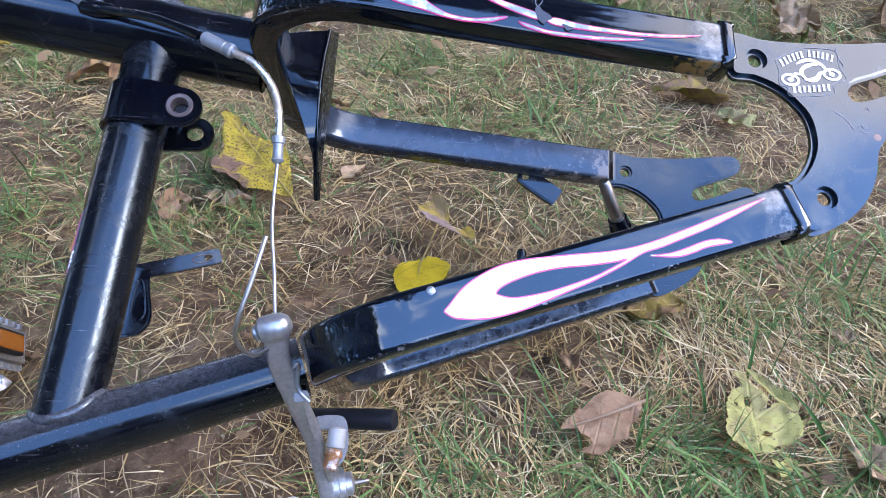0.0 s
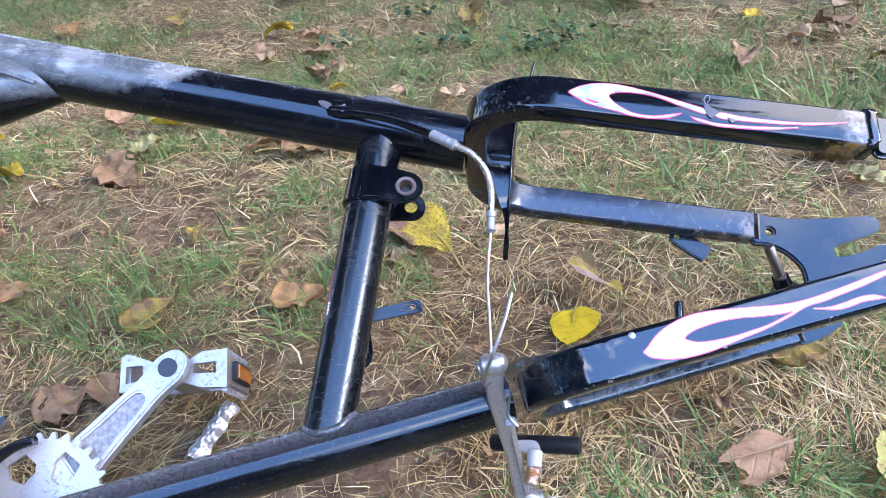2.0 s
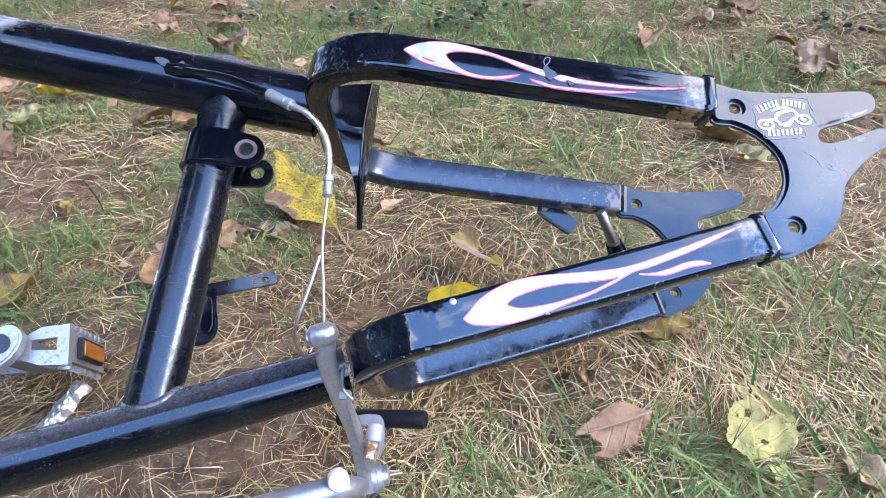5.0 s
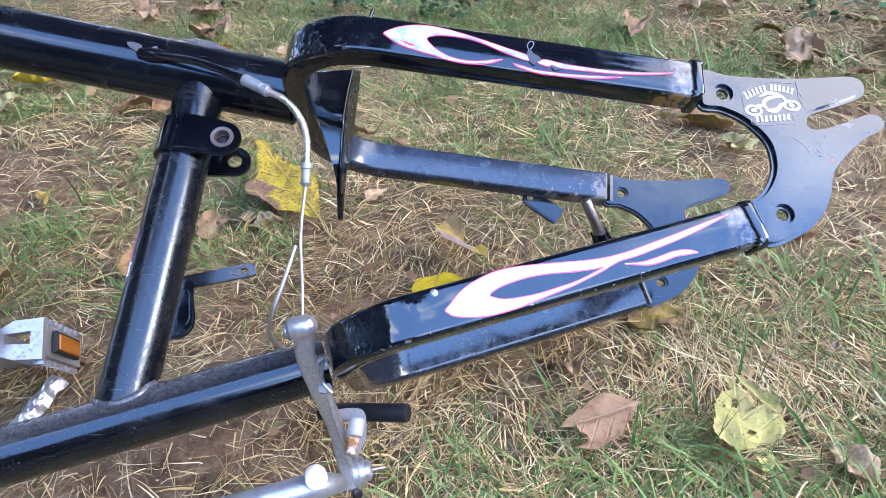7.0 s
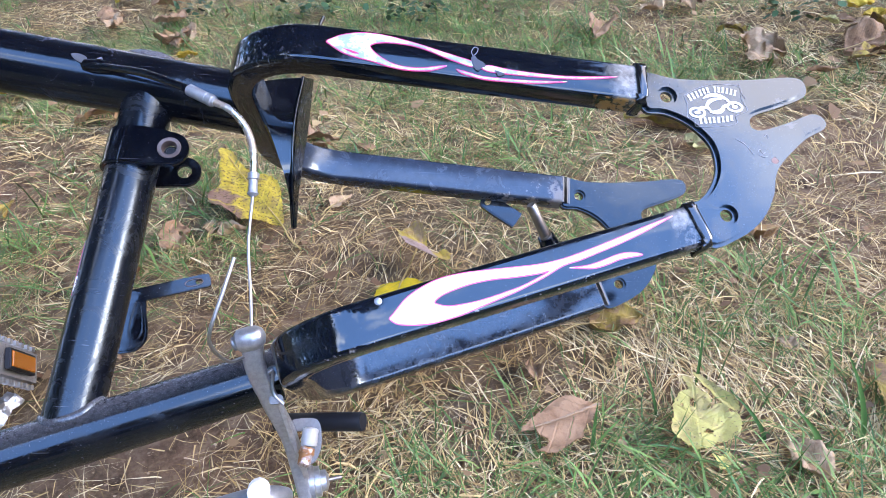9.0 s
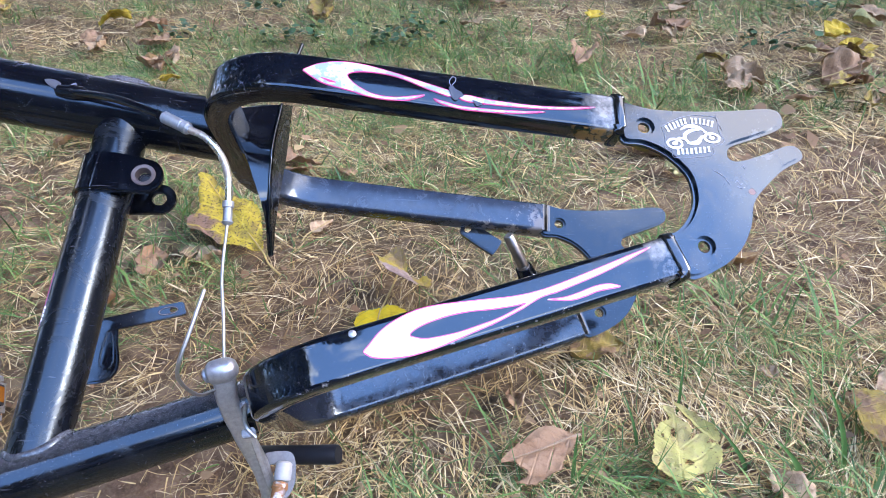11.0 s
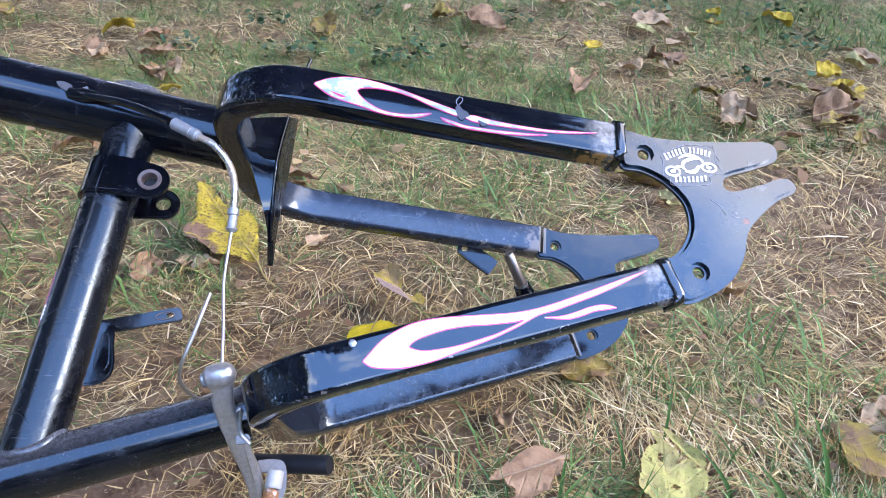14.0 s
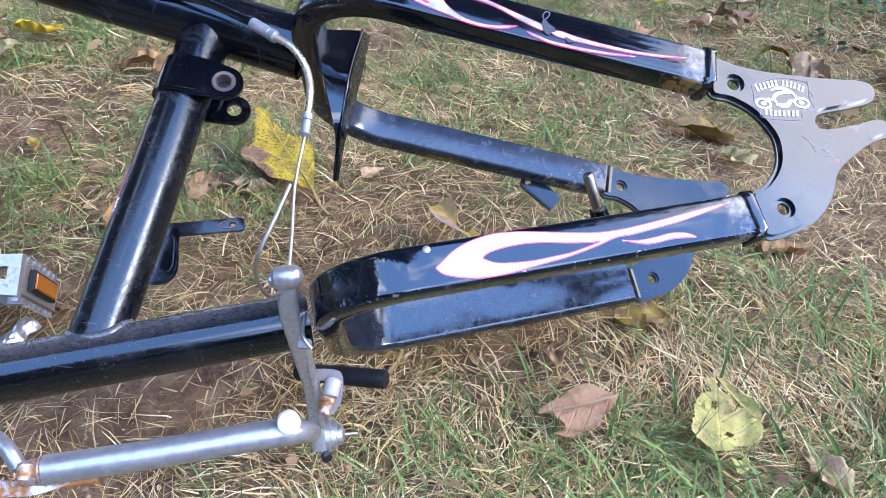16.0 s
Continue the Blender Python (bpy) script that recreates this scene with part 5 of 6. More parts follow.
part("sleeve", lathe((-0.2698, 0.0404, 0.0486), (-0.2540, 0.0300, 0.0535), ((0, 0.0027), (0.0008, 0.0033), (0.0132, 0.0032), (0.0136, 0.0028), (0.0148, 0.0028), (0.0152, 0.0035), (0.0176, 0.0034), (0.0182, 0.0026), (0.0193, 0.0023)), "sleeve", GREY_SLEEVE, 16), cable, "grey metal cable ferrule")
NOODLE = spline([(-0.2545, 0.0303, 0.0533), (-0.2450, 0.0248, 0.0540), (-0.2368, 0.0150, 0.0510), (-0.2335, 0.0040, 0.0470), (-0.2332, -0.0080, 0.0430)], 6)
part("noodle", tube(NOODLE, 0.0020, "noodle", PATINA, 12), cable, "bent bright steel brake noodle")
part("ferrule", lathe((-0.2332, -0.0060, 0.0436), (-0.2333, -0.0190, 0.0405), ((0, 0.0022), (0.0005, 0.0031), (0.0035, 0.0031), (0.004, 0.0024), (0.0105, 0.0025), (0.0115, 0.0032), (0.0130, 0.0016)), "ferrule", GREY_SLEEVE, 16), cable, "grey ferrule")
part("inner_wire", tube(spline([(-0.2333, -0.0180, 0.0405), (-0.2345, -0.045, 0.036), (-0.2325, -0.070, 0.030), (-0.2310, -0.0935, 0.0270)], 6), 0.00085, "inner_wire", WIRE, 8), cable, "taut steel brake wire")
part("loose_end", tube(spline([(-0.2290, -0.0790, 0.1120), (-0.2325, -0.0930, 0.1110), (-0.2378, -0.1088, 0.1040), (-0.2389, -0.1118, 0.0850), (-0.2368, -0.1105, 0.0560), (-0.2324, -0.1058, 0.0430)], 6), 0.00085, "loose_end", WIRE, 8), cable, "frayed loose wire end")

# brake arm
ARM = spline([(-0.2300, -0.0930, 0.0330), (-0.2290, -0.1060, 0.0220), (-0.2215, -0.1220, 0.0020), (-0.2135, -0.1370, -0.0210), (-0.2080, -0.1550, -0.0350), (-0.2045, -0.1690, -0.0430)], 5)
arm = part("brake_arm", sweep(ARM, rounded(0.0100, 0.0070, 0.0024), "brake_arm", ALLOY, side=(1, 0.25, 0.1), scale=lambda t: 1.12 - 0.35 * t, angle=50), bike, "cast alloy brake arm on the lower tube")
part("anchor_head", lathe((-0.2385, -0.0960, 0.0330), (-0.2235, -0.0930, 0.0370), ((0, 0.0016), (0.0008, 0.0040), (0.0026, 0.0058), (0.0055, 0.0062), (0.0092, 0.0063), (0.0124, 0.0057), (0.0148, 0.0042), (0.0160, 0.0016)), "anchor_head", ALLOY, 20), arm, "rounded cable anchor")
part("anchor_bolt", lathe((-0.2398, -0.0972, 0.0332), (-0.2328, -0.0947, 0.0342), ((0, 0.0022), (0.0008, 0.0036), (0.005, 0.0040), (0.0075, 0.0036)), "anchor_bolt", CHROME, 18), arm, "domed anchor bolt")
part("spring_hook", tube(spline([(-0.2235, -0.1100, 0.0190), (-0.2205, -0.1080, 0.0200), (-0.2205, -0.1175, 0.0130), (-0.2150, -0.1235, 0.0100)], 6), 0.0011, "spring_hook", CHROME, 8), arm)
part("spring_leaf", sweep([Vector((-0.2188, -0.1190, 0.0080)).lerp(Vector((-0.2040, -0.1580, -0.0330)), i / 6) for i in range(7)], rounded(0.0030, 0.0014, 0.0005), "spring_leaf", ALLOY, side=(1, 0.2, 0)), arm)
part("spring_catch", plate(flat_curve(((0, 0), (0.006, 0.001), (0.007, -0.003), (0.001, -0.004)), 4), (), 0.004, "spring_catch", DULL, pose(-0.2225, -0.1195, 0.0110)), arm)
part("pad_bracket", plate(flat_curve(((-0.002, 0.004), (0.010, 0.0055), (0.0150, 0.002), (0.0160, -0.010), (0.0130, -0.018), (0.009, -0.019), (0.010, -0.006), (0.004, -0.0015), (-0.002, -0.003)), 4), (), 0.0030, "pad_bracket", DULL, pose(-0.2120, -0.1315, -0.027)), arm, "alloy pad bracket loop")
part("pad_washer", lathe((-0.2015, -0.1330, -0.0150), (-0.2030, -0.1480, -0.0150), ((0, 0.0030), (0.001, 0.0044), (0.009, 0.0046), (0.010, 0.0040)), "pad_washer", WASHER, 20), arm, "off-white plastic washer")
part("pad_nut", lathe((-0.2030, -0.1440, -0.0140), (-0.2050, -0.1540, -0.0125), ((0, 0.0040), (0.003, 0.0045), (0.004, 0.0038), (0.0092, 0.0036), (0.0100, 0.0026)), "pad_nut", RUST, 10), arm, "rusty brake pad nut")
part("pivot_boss", lathe((-0.2055, -0.1610, -0.0470), (-0.1870, -0.1580, -0.0470), ((0, 0.0060), (0.0008, 0.0098), (0.0055, 0.0100), (0.0062, 0.0090), (0.009, 0.0088), (0.0095, 0.0062), (0.0125, 0.0060), (0.014, 0.0030)), "pivot_boss", ALLOY, 24), arm, "ribbed alloy pivot boss")
part("pivot_pin", lathe((-0.1920, -0.1588, -0.0470), (-0.1850, -0.1577, -0.0470), ((0, 0.0014), (0.007, 0.0012), (0.008, 0.0006)), "pivot_pin", STEEL, 10), arm)
part("set_screw", lathe((-0.2010, -0.1720, -0.0420), (-0.1980, -0.1745, -0.0370), ((0, 0.0030), (0.003, 0.0032), (0.0040, 0.0022)), "set_screw", DARK, 12), arm)
part("brake_pad", lathe((-0.2240, -0.1250, -0.0520), (-0.1720, -0.1285, -0.0270), ((0, 0.0046), (0.0012, 0.0054), (0.050, 0.0056), (0.0560, 0.0055), (0.0572, 0.0050)), "brake_pad", RUBBER, 22), bike, "black rubber brake pad sleeve")

# folded kickstand
stand = part("kickstand", tube(spline([(-0.3035, -0.1955, 0.085), (-0.275, -0.1885, 0.085), (-0.245, -0.1805, 0.085), (-0.222, -0.1742, 0.0845), (-0.212, -0.1720, 0.080), (-0.207, -0.1712, 0.072)], 8), 0.0056, "kickstand", CHROME, 20, scale=lambda t: 1.0 if t < 0.7 else 1.0 - 0.35 * (t - 0.7) / 0.3), bike, "chrome kickstand folded along the lower tube")
part("foot_cap", lathe((-0.2172, -0.1685, 0.0820), (-0.2162, -0.1705, 0.0930), ((0, 0.0045), (0.010, 0.0045), (0.0107, 0.0041), (0.0110, 0.003)), "foot_cap", WHITE_CAP, 24), stand, "round white plastic cap")
part("hinge_bolt", lathe((-0.3075, -0.1932, 0.0905), (-0.3070, -0.2002, 0.0900), ((0, 0.0016), (0.0006, 0.0027), (0.0022, 0.0029), (0.0060, 0.0026), (0.0068, 0.0016)), "hinge_bolt", RUSTY_CHROME, 14), stand, "rusty hinge bolt")
part("hinge_plate", plate(flat_curve(((-0.3300, -0.2005), (-0.3126, -0.2000), (-0.3058, -0.1985), (-0.2975, -0.1972), (-0.2943, -0.1978), (-0.2943, -0.1996), (-0.3042, -0.2041), (-0.3130, -0.2055), (-0.3300, -0.2090)), 4), (), 0.004, "hinge_plate", RUSTY_CHROME, pose(0, 0, 0.0835)), stand, "rust-pitted hinge plate")
part("hinge_socket", lathe((-0.3105, -0.1975, 0.085), (-0.3022, -0.1952, 0.085), ((0, 0.0030), (0.001, 0.0046), (0.006, 0.0050), (0.0085, 0.0058)), "hinge_socket", RUST, 18), stand, "rusted kickstand socket")
part("hinge_screw", lathe((-0.2975, -0.1994, 0.080), (-0.2835, -0.1957, 0.080), ((0, 0.0020), (0.013, 0.0020), (0.0135, 0.0012)), "hinge_screw", AMBER_RUST, 12), stand, "orange rusty screw")
part("hinge_arm", tube(spline([(-0.3330, -0.1810, 0.084), (-0.3235, -0.1850, 0.085), (-0.3160, -0.1895, 0.087), (-0.3105, -0.1955, 0.087)], 6), 0.0030, "hinge_arm", CHROME, 14), stand, "chrome hinge rod")

# crank, chainring and pedal on the side that lies underneath
HUB = (-0.527, -0.168)


def chainring():
    n = 28
    rim = []
    for i in range(n):
        a = 2 * math.pi * i / n
        for da, r in ((-0.30, 0.0405), (-0.12, 0.0452), (0.12, 0.0452), (0.30, 0.0405)):
            g = a + da * 2 * math.pi / n
            rim.append((HUB[0] + r * math.cos(g), HUB[1] + r * math.sin(g)))
    holes = []
    for k in range(5):
        g = 1.02 + 2 * math.pi * k / 5
        holes.append([(HUB[0] + r * math.cos(g + d), HUB[1] + r * math.sin(g + d)) for r, d in ((0.015, -0.30), (0.024, -0.42), (0.0335, -0.22), (0.0340, 0.22), (0.025, 0.36), (0.015, 0.22))])
    return plate(rim, holes, 0.003, "chainring", SOILED, pose(0, 0, -0.097), bevel=0)


ring = part("chainring", chainring(), bike, "pale alloy toothed chainring")
ARM_DIR = Vector((0.070, 0.094, 0)).normalized()


MID = Vector((*HUB, 0)) + ARM_DIR * 0.058
GROOVE = [(p.x, p.y) for p in (MID + ARM_DIR * s + Vector((-ARM_DIR.y, ARM_DIR.x, 0)) * w for s, w in ((-0.030, 0.0098), (0.0, 0.0078), (0.026, 0.0060), (0.0335, 0.0030), (0.0335, -0.0030), (0.026, -0.0060), (0.0, -0.0078), (-0.030, -0.0098)))]


def crank_arm():
    n = Vector((-ARM_DIR.y, ARM_DIR.x, 0))
    c = Vector((*HUB, -0.100))
    pts = []
    for s, w in ((-0.012, 0.006), (-0.008, 0.013), (0.0, 0.0175), (0.015, 0.0172), (0.05, 0.0138), (0.09, 0.0108), (0.105, 0.0108), (0.116, 0.0118), (0.126, 0.0090), (0.131, 0.0040)):
        pts.append((s, w))
    edge = [c + ARM_DIR * s + n * w for s, w in pts] + [c + ARM_DIR * s - n * w for s, w in reversed(pts)]
    return plate(flat_curve([(p.x, p.y) for p in edge], 4), (flat_curve(GROOVE, 4),), 0.012, "crank_arm", SOILED, pose(0, 0, -0.1005), bevel=0.0016)


crank = part("crank_arm", crank_arm(), bike, "cast alloy crank arm, scuffed bright")
part("groove", plate(flat_curve(inset(GROOVE, 0.0006), 4), (), 0.0070, "groove", GRAINY, pose(0, 0, -0.1040), bevel=0), crank, "grainy recessed panel")
tip = Vector((*HUB, 0)) + ARM_DIR * 0.117
part("axle_hole", lathe((tip.x, tip.y, -0.0995), (tip.x, tip.y, -0.110), ((0, 0.0060), (0.0, 0.0070), (0.0015, 0.0070)), "axle_hole", DARK, 20), crank, "dark axle end")


def pedal_body():
    """A cage of end blocks, side rails and a core, with small teeth."""
    bm = bmesh.new()

    def box(x0, x1, y0, y1, z0, z1):
        m = Matrix.Translation(((x0 + x1) / 2, (y0 + y1) / 2, (z0 + z1) / 2)) @ Matrix.Diagonal((x1 - x0, y1 - y0, z1 - z0, 1))
        bmesh.ops.create_cube(bm, size=1, matrix=m)

    end = plate(
        [(-0.038, -0.013), (-0.038, 0.014), (-0.029, 0.014), (-0.014, 0.008), (0.012, 0.008), (0.022, 0.014), (0.041, 0.015), (0.041, -0.014), (0.022, -0.013), (0.010, -0.009), (-0.012, -0.009), (-0.030, -0.013)],
        ([(-0.034, -0.007), (-0.034, 0.006), (-0.022, 0.006), (-0.021, -0.005)], [(0.016, -0.002), (0.016, 0.005), (0.033, 0.006), (0.033, -0.003)]),
        0.007, "end", CAGE, bevel=0,
    )
    bm.from_mesh(end)
    box(-0.038, -0.033, -0.011, 0.011, -0.072, -0.0075)
    box(0.034, 0.041, -0.011, 0.011, -0.072, -0.0075)
    box(-0.038, 0.034, -0.007, 0.007, -0.072, -0.066)
    box(-0.009, 0.009, -0.0085, 0.0085, -0.066, -0.0075)
    for k in range(7):
        z = -0.006 - 0.0098 * k
        for x in (-0.0375, 0.036):
            for s in (-1, 1):
                box(x, x + 0.004, s * 0.0145 - 0.0018, s * 0.0145 + 0.0018, z - 0.005, z)
    return finish(bm, "pedal", CAGE, 30)


pedal = part("pedal", pedal_body(), bike, "grey alloy cage pedal with amber reflector")
pedal.matrix_basis = pose(-0.4600, -0.0735, -0.1180, 4, 0, 6)
refl = part("reflector_frame", plate([(-0.022, -0.0075), (0.022, -0.0075), (0.022, 0.0075), (-0.022, 0.0075)], (), 0.004, "reflector_frame", RUBBER, pose(0.0455, 0, -0.036, 0, 90, 0)), pedal, "black reflector frame")
part("reflector", plate([(-0.0195, -0.0056), (0.0195, -0.0056), (0.0195, 0.0056), (-0.0195, 0.0056)], (), 0.003, "reflector", AMBER, pose(0.0466, 0, -0.036, 0, 90, 0)), pedal, "amber reflector")

# chain guard beside the bottom bracket
GUARD = ((-0.5900, -0.1480), (-0.5692, -0.1311), (-0.5411, -0.1181), (-0.5445, -0.1290), (-0.5485, -0.1400), (-0.5440, -0.1640), (-0.5405, -0.1771), (-0.5480, -0.1830))
guard = part("chain_guard", plate(GUARD, ([(-0.5650, -0.1470), (-0.5570, -0.1480), (-0.5505, -0.1650), (-0.5484, -0.1745), (-0.5512, -0.1735), (-0.5612, -0.1570)],), 0.004, "chain_guard", BLACK, pose(0, 0, -0.058)), bike, "black pierced chain guard bracket")
part("side_panel", plate(((-0.68, -0.110), (-0.5714, -0.1474), (-0.5560, -0.1556), (-0.5317, -0.1864), (-0.5600, -0.25), (-0.68, -0.25)), (), 0.012, "side_panel", BLACK, pose(0, 0, -0.030), bevel=0.004), guard, "grey-black rounded panel")
part("guard_ring", sweep([Vector((HUB[0] + 0.0385 * math.cos(a), HUB[1] + 0.0385 * math.sin(a), -0.088)) for a in (1.75 + 2.2 * k / 20 for k in range(21))], rounded(0.009, 0.006, 0.0025), "guard_ring", BLACK, side=(0, 0, 1)), guard, "glossy black guard rim")


# ---- fallen leaves ----
def leaf_mesh(length, width, mat, seed, curl=0.25, lobes=0.0, eaten=0.0, skew=0.0, ends=(0.45, 0.85)):
    """A leaf blade with a toothed, wavy rim, curled edges and a little thickness."""
    rng = random.Random(seed)
    nu, nv = 34, 16
    peak = ends[0] / (ends[0] + ends[1])
    most = peak ** ends[0] * (1 - peak) ** ends[1]
    ph = [rng.uniform(0, 6.28) for _ in range(6)]
    bm = bmesh.new()
    grid = {}
    for i in range(nu + 1):
        s = i / nu
        body = s ** ends[0] * (1 - s) ** ends[1] / most if 0 < s < 1 else 0.0
        for j in range(nv + 1):
            w = 2 * j / nv - 1
            rim = 1 + lobes * math.sin(s * 21 + ph[0] + (1 if w > 0 else 2)) + 0.04 * ((s * 15 + (0.3 if w > 0 else 0)) % 1 - 0.5) + (0.05 + lobes) * noise.noise((s * 5.5, seed * 1.7, 4 if w > 0 else 9))
            y = w * width / 2 * body * rim
            x = (s - 0.5) * length + skew * y + 0.03 * length * math.sin(w * 3 + ph[3]) * s
            z = curl * length * (0.20 * w * w * body + 0.06 * math.sin(s * 6 + ph[4]) + 0.07 * math.sin(w * 4 + s * 5 + ph[5])) + 0.012 * length * abs(w)
            z += (0.03 + 0.05 * curl) * length * noise.noise((x * 1.6 / length * 2 + seed, y * 3.2 / length, 0)) + (0.015 + 0.03 * curl) * length * noise.noise((x * 9 / length, y * 9 / length, seed))
            grid[i, j] = bm.verts.new((x, y, z))
    for i in range(nu):
        for j in range(nv):
            s, w = (i + 0.5) / nu, 2 * (j + 0.5) / nv - 1
            if eaten and noise.noise((s * 5 + seed * 3.7, w * 2.7, 1.5)) > 0.62 - eaten:
                continue
            bm.faces.new((grid[i, j], grid[i + 1, j], grid[i + 1, j + 1], grid[i, j + 1]))
    bmesh.ops.remove_doubles(bm, verts=bm.verts, dist=1e-5)
    bmesh.ops.delete(bm, geom=[v for v in bm.verts if not v.link_faces], context="VERTS")
    bmesh.ops.recalc_face_normals(bm, faces=bm.faces)
    if sum(f.normal.z for f in bm.faces) < 0:
        bmesh.ops.reverse_faces(bm, faces=bm.faces)
    got = bmesh.ops.extrude_face_region(bm, geom=bm.faces[:])
    bmesh.ops.translate(bm, verts=[v for v in got["geom"] if isinstance(v, bmesh.types.BMVert)], vec=(0, 0, 0.0004))
    me = bpy.data.meshes.new("leaf_blade")
    bm.to_mesh(me)
    bm.free()
    me.materials.append(mat)
    me.shade_smooth()
    return me


STEM = plain("leaf_stem", (0.36, 0.26, 0.09), 0.6)
BROWN_STEM = plain("brown_stem", (0.30, 0.20, 0.12), 0.6)
WORDS = {
    "yellow": "bright yellow fallen leaf with dark specks on lawn",
    "mottled": "yellow and brown mottled fallen leaf on grass",
    "brown": "curled dark brown fallen leaf on grass",
    "tan": "dry tan fallen leaf lying on straw",
    "half": "large yellow fallen leaf, one half withered brown",
    "pale": "pale yellow-green fallen leaf with eaten holes",
    "rust": "rusty orange-brown fallen leaf on lawn",
}
count = [0]


def leaf(kind, x, y, size, turn=None, ratio=0.75, curl=None, lobes=0.05, eaten=0.0, tilt=(0, 0), stem=0.5, z=None, words="", ends=(0.45, 0.85)):
    count[0] += 1
    rng = random.Random(count[0] * 7 + 3)
    turn = rng.uniform(0, 360) if turn is None else turn
    if curl is None:
        curl, lobes, eaten = rng.uniform(0.45, 1.1), rng.uniform(0.08, 0.20), rng.choice((0.0, 0.0, 0.06, 0.14))
        tilt, ratio = (rng.uniform(-6, 24), rng.uniform(-10, 10)), rng.uniform(0.45, 0.85)
    z = rise(x, y) + 0.010 + 0.02 * size + 0.015 * min(1.0, max(0.0, (y - 0.80) / 0.25)) if z is None else z
    size *= 0.88 if x > 0.3 and y > 0.9 and kind != "yellow" else 1.0
    ob = thing("fallen_leaf", pose(x, y, z, rng.uniform(-7, 7) + tilt[0], rng.uniform(-7, 7) + tilt[1], turn), words or WORDS[kind], "leaf", "fallen leaves on the lawn")
    part("leaf_blade", leaf_mesh(size, size * ratio, LEAF[kind], count[0], curl, lobes, eaten, ends=ends), ob)
    L = size * stem
    line = spline([(size * 0.42, 0, 0.0012), (size * 0.1, 0.0005, 0.0012), (-size * 0.25, 0, 0.001), (-size * 0.5, 0.001, 0.0015), (-size * 0.5 - L * 0.5, L * 0.12, 0.0005), (-size * 0.5 - L, L * 0.05, -0.002)], 4)
    part("stem", tube(line, 0.0009, "stem", STEM, 6, scale=lambda t: 0.35 + 0.65 * t), ob)
    return ob


def shaped_leaf(mat, words, x, y, z, turn, rim, holes=(), lift=0.0, curl=0.15, ragged=1.2, stem=(), seed=1, fold=0.0, stalk=None):
    """A leaf cut to an outline in millimetres, its midrib along x and its tip at +x; lift: how far it rises away over its length, fold: a crease along the midrib."""
    rng = random.Random(seed)
    edge = [(px / 1000, py / 1000) for px, py in flat_curve(rim, 8)]
    edge = [(px + rng.uniform(-ragged, ragged) / 1000, py + rng.uniform(-ragged, ragged) / 1000) for px, py in edge]
    loops = [edge]
    for hx, hy, ra, rb in holes:
        loops.append([((hx + ra * rng.uniform(0.6, 1.2) * math.cos(a)) / 1000, (hy + rb * rng.uniform(0.6, 1.2) * math.sin(a)) / 1000) for a in (k * math.pi / 6 for k in range(12))])
    long = max(p[0] for p in edge) - min(p[0] for p in edge)
    step = max(0.0018, long / 50)
    pts, lines = [], []
    for lp in loops:
        base = len(pts)
        pts += [Vector(p) for p in lp]
        lines += [(base + i, base + (i + 1) % len(lp)) for i in range(len(lp))]
    lo = [min(p[i] for p in edge) for i in (0, 1)]
    hi = [max(p[i] for p in edge) for i in (0, 1)]

    def inside(p, lp):
        hit = False
        for (ax, ay), (bx, by) in zip(lp, lp[1:] + lp[:1]):
            if (ay > p[1]) != (by > p[1]) and p[0] < (bx - ax) * (p[1] - ay) / (by - ay) + ax:
                hit = not hit
        return hit

    gy = lo[1]
    while gy < hi[1]:
        gx = lo[0]
        while gx < hi[0]:
            p = (gx + rng.uniform(-0.3, 0.3) * step, gy + rng.uniform(-0.3, 0.3) * step)
            if inside(p, edge):
                pts.append(Vector(p))
            gx += step
        gy += step
    flat, _, tris = geometry.delaunay_2d_cdt(pts, lines, [], 0, 1e-6)[:3]
    half = (hi[1] - lo[1]) / 2
    bm = bmesh.new()
    vs = []
    for p in flat:
        u, w = p.x / long, p.y / half
        h = curl * long * (0.10 * w * w + 0.10 * u * u + 0.05 * math.sin(u * 7 + seed) * w) + fold * abs(p.y)
        h += 0.035 * long * noise.noise((u * 3 + seed, w * 2, 0)) + 0.016 * long * noise.noise((u * 11, w * 6, seed)) - 0.0006 * math.exp(-((p.y / 0.0012) ** 2))
        vs.append(bm.verts.new((p.x, p.y, h)))
    for t in tris:
        c = sum((flat[i] for i in t), Vector((0, 0))) / 3
        if inside(c, edge) and not any(inside(c, lp) for lp in loops[1:]):
            bm.faces.new([vs[i] for i in t])
    bmesh.ops.delete(bm, geom=[v for v in bm.verts if not v.link_faces], context="VERTS")
    bmesh.ops.recalc_face_normals(bm, faces=bm.faces)
    if sum(f.normal.z for f in bm.faces) < 0:
        bmesh.ops.reverse_faces(bm, faces=bm.faces)
    got = bmesh.ops.extrude_face_region(bm, geom=bm.faces[:])
    bmesh.ops.translate(bm, verts=[v for v in got["geom"] if isinstance(v, bmesh.types.BMVert)], vec=(0, 0, 0.0004))
    ob = thing("fallen_leaf", pose(x, y, z, 0, 0, turn) @ pose(0, 0, 0, 0, -lift, 0), words, "leaf", "fallen leaves on the lawn")
    part("leaf_blade", finish(bm, "leaf_blade", mat, 60), ob)
    if stem:
        part("stem", tube(spline([(sx / 1000, sy / 1000, sz / 1000) for sx, sy, sz in stem], 5), 0.0011, "stem", stalk or STEM, 6, scale=lambda t: 0.45 + 0.55 * t), ob)
    return ob


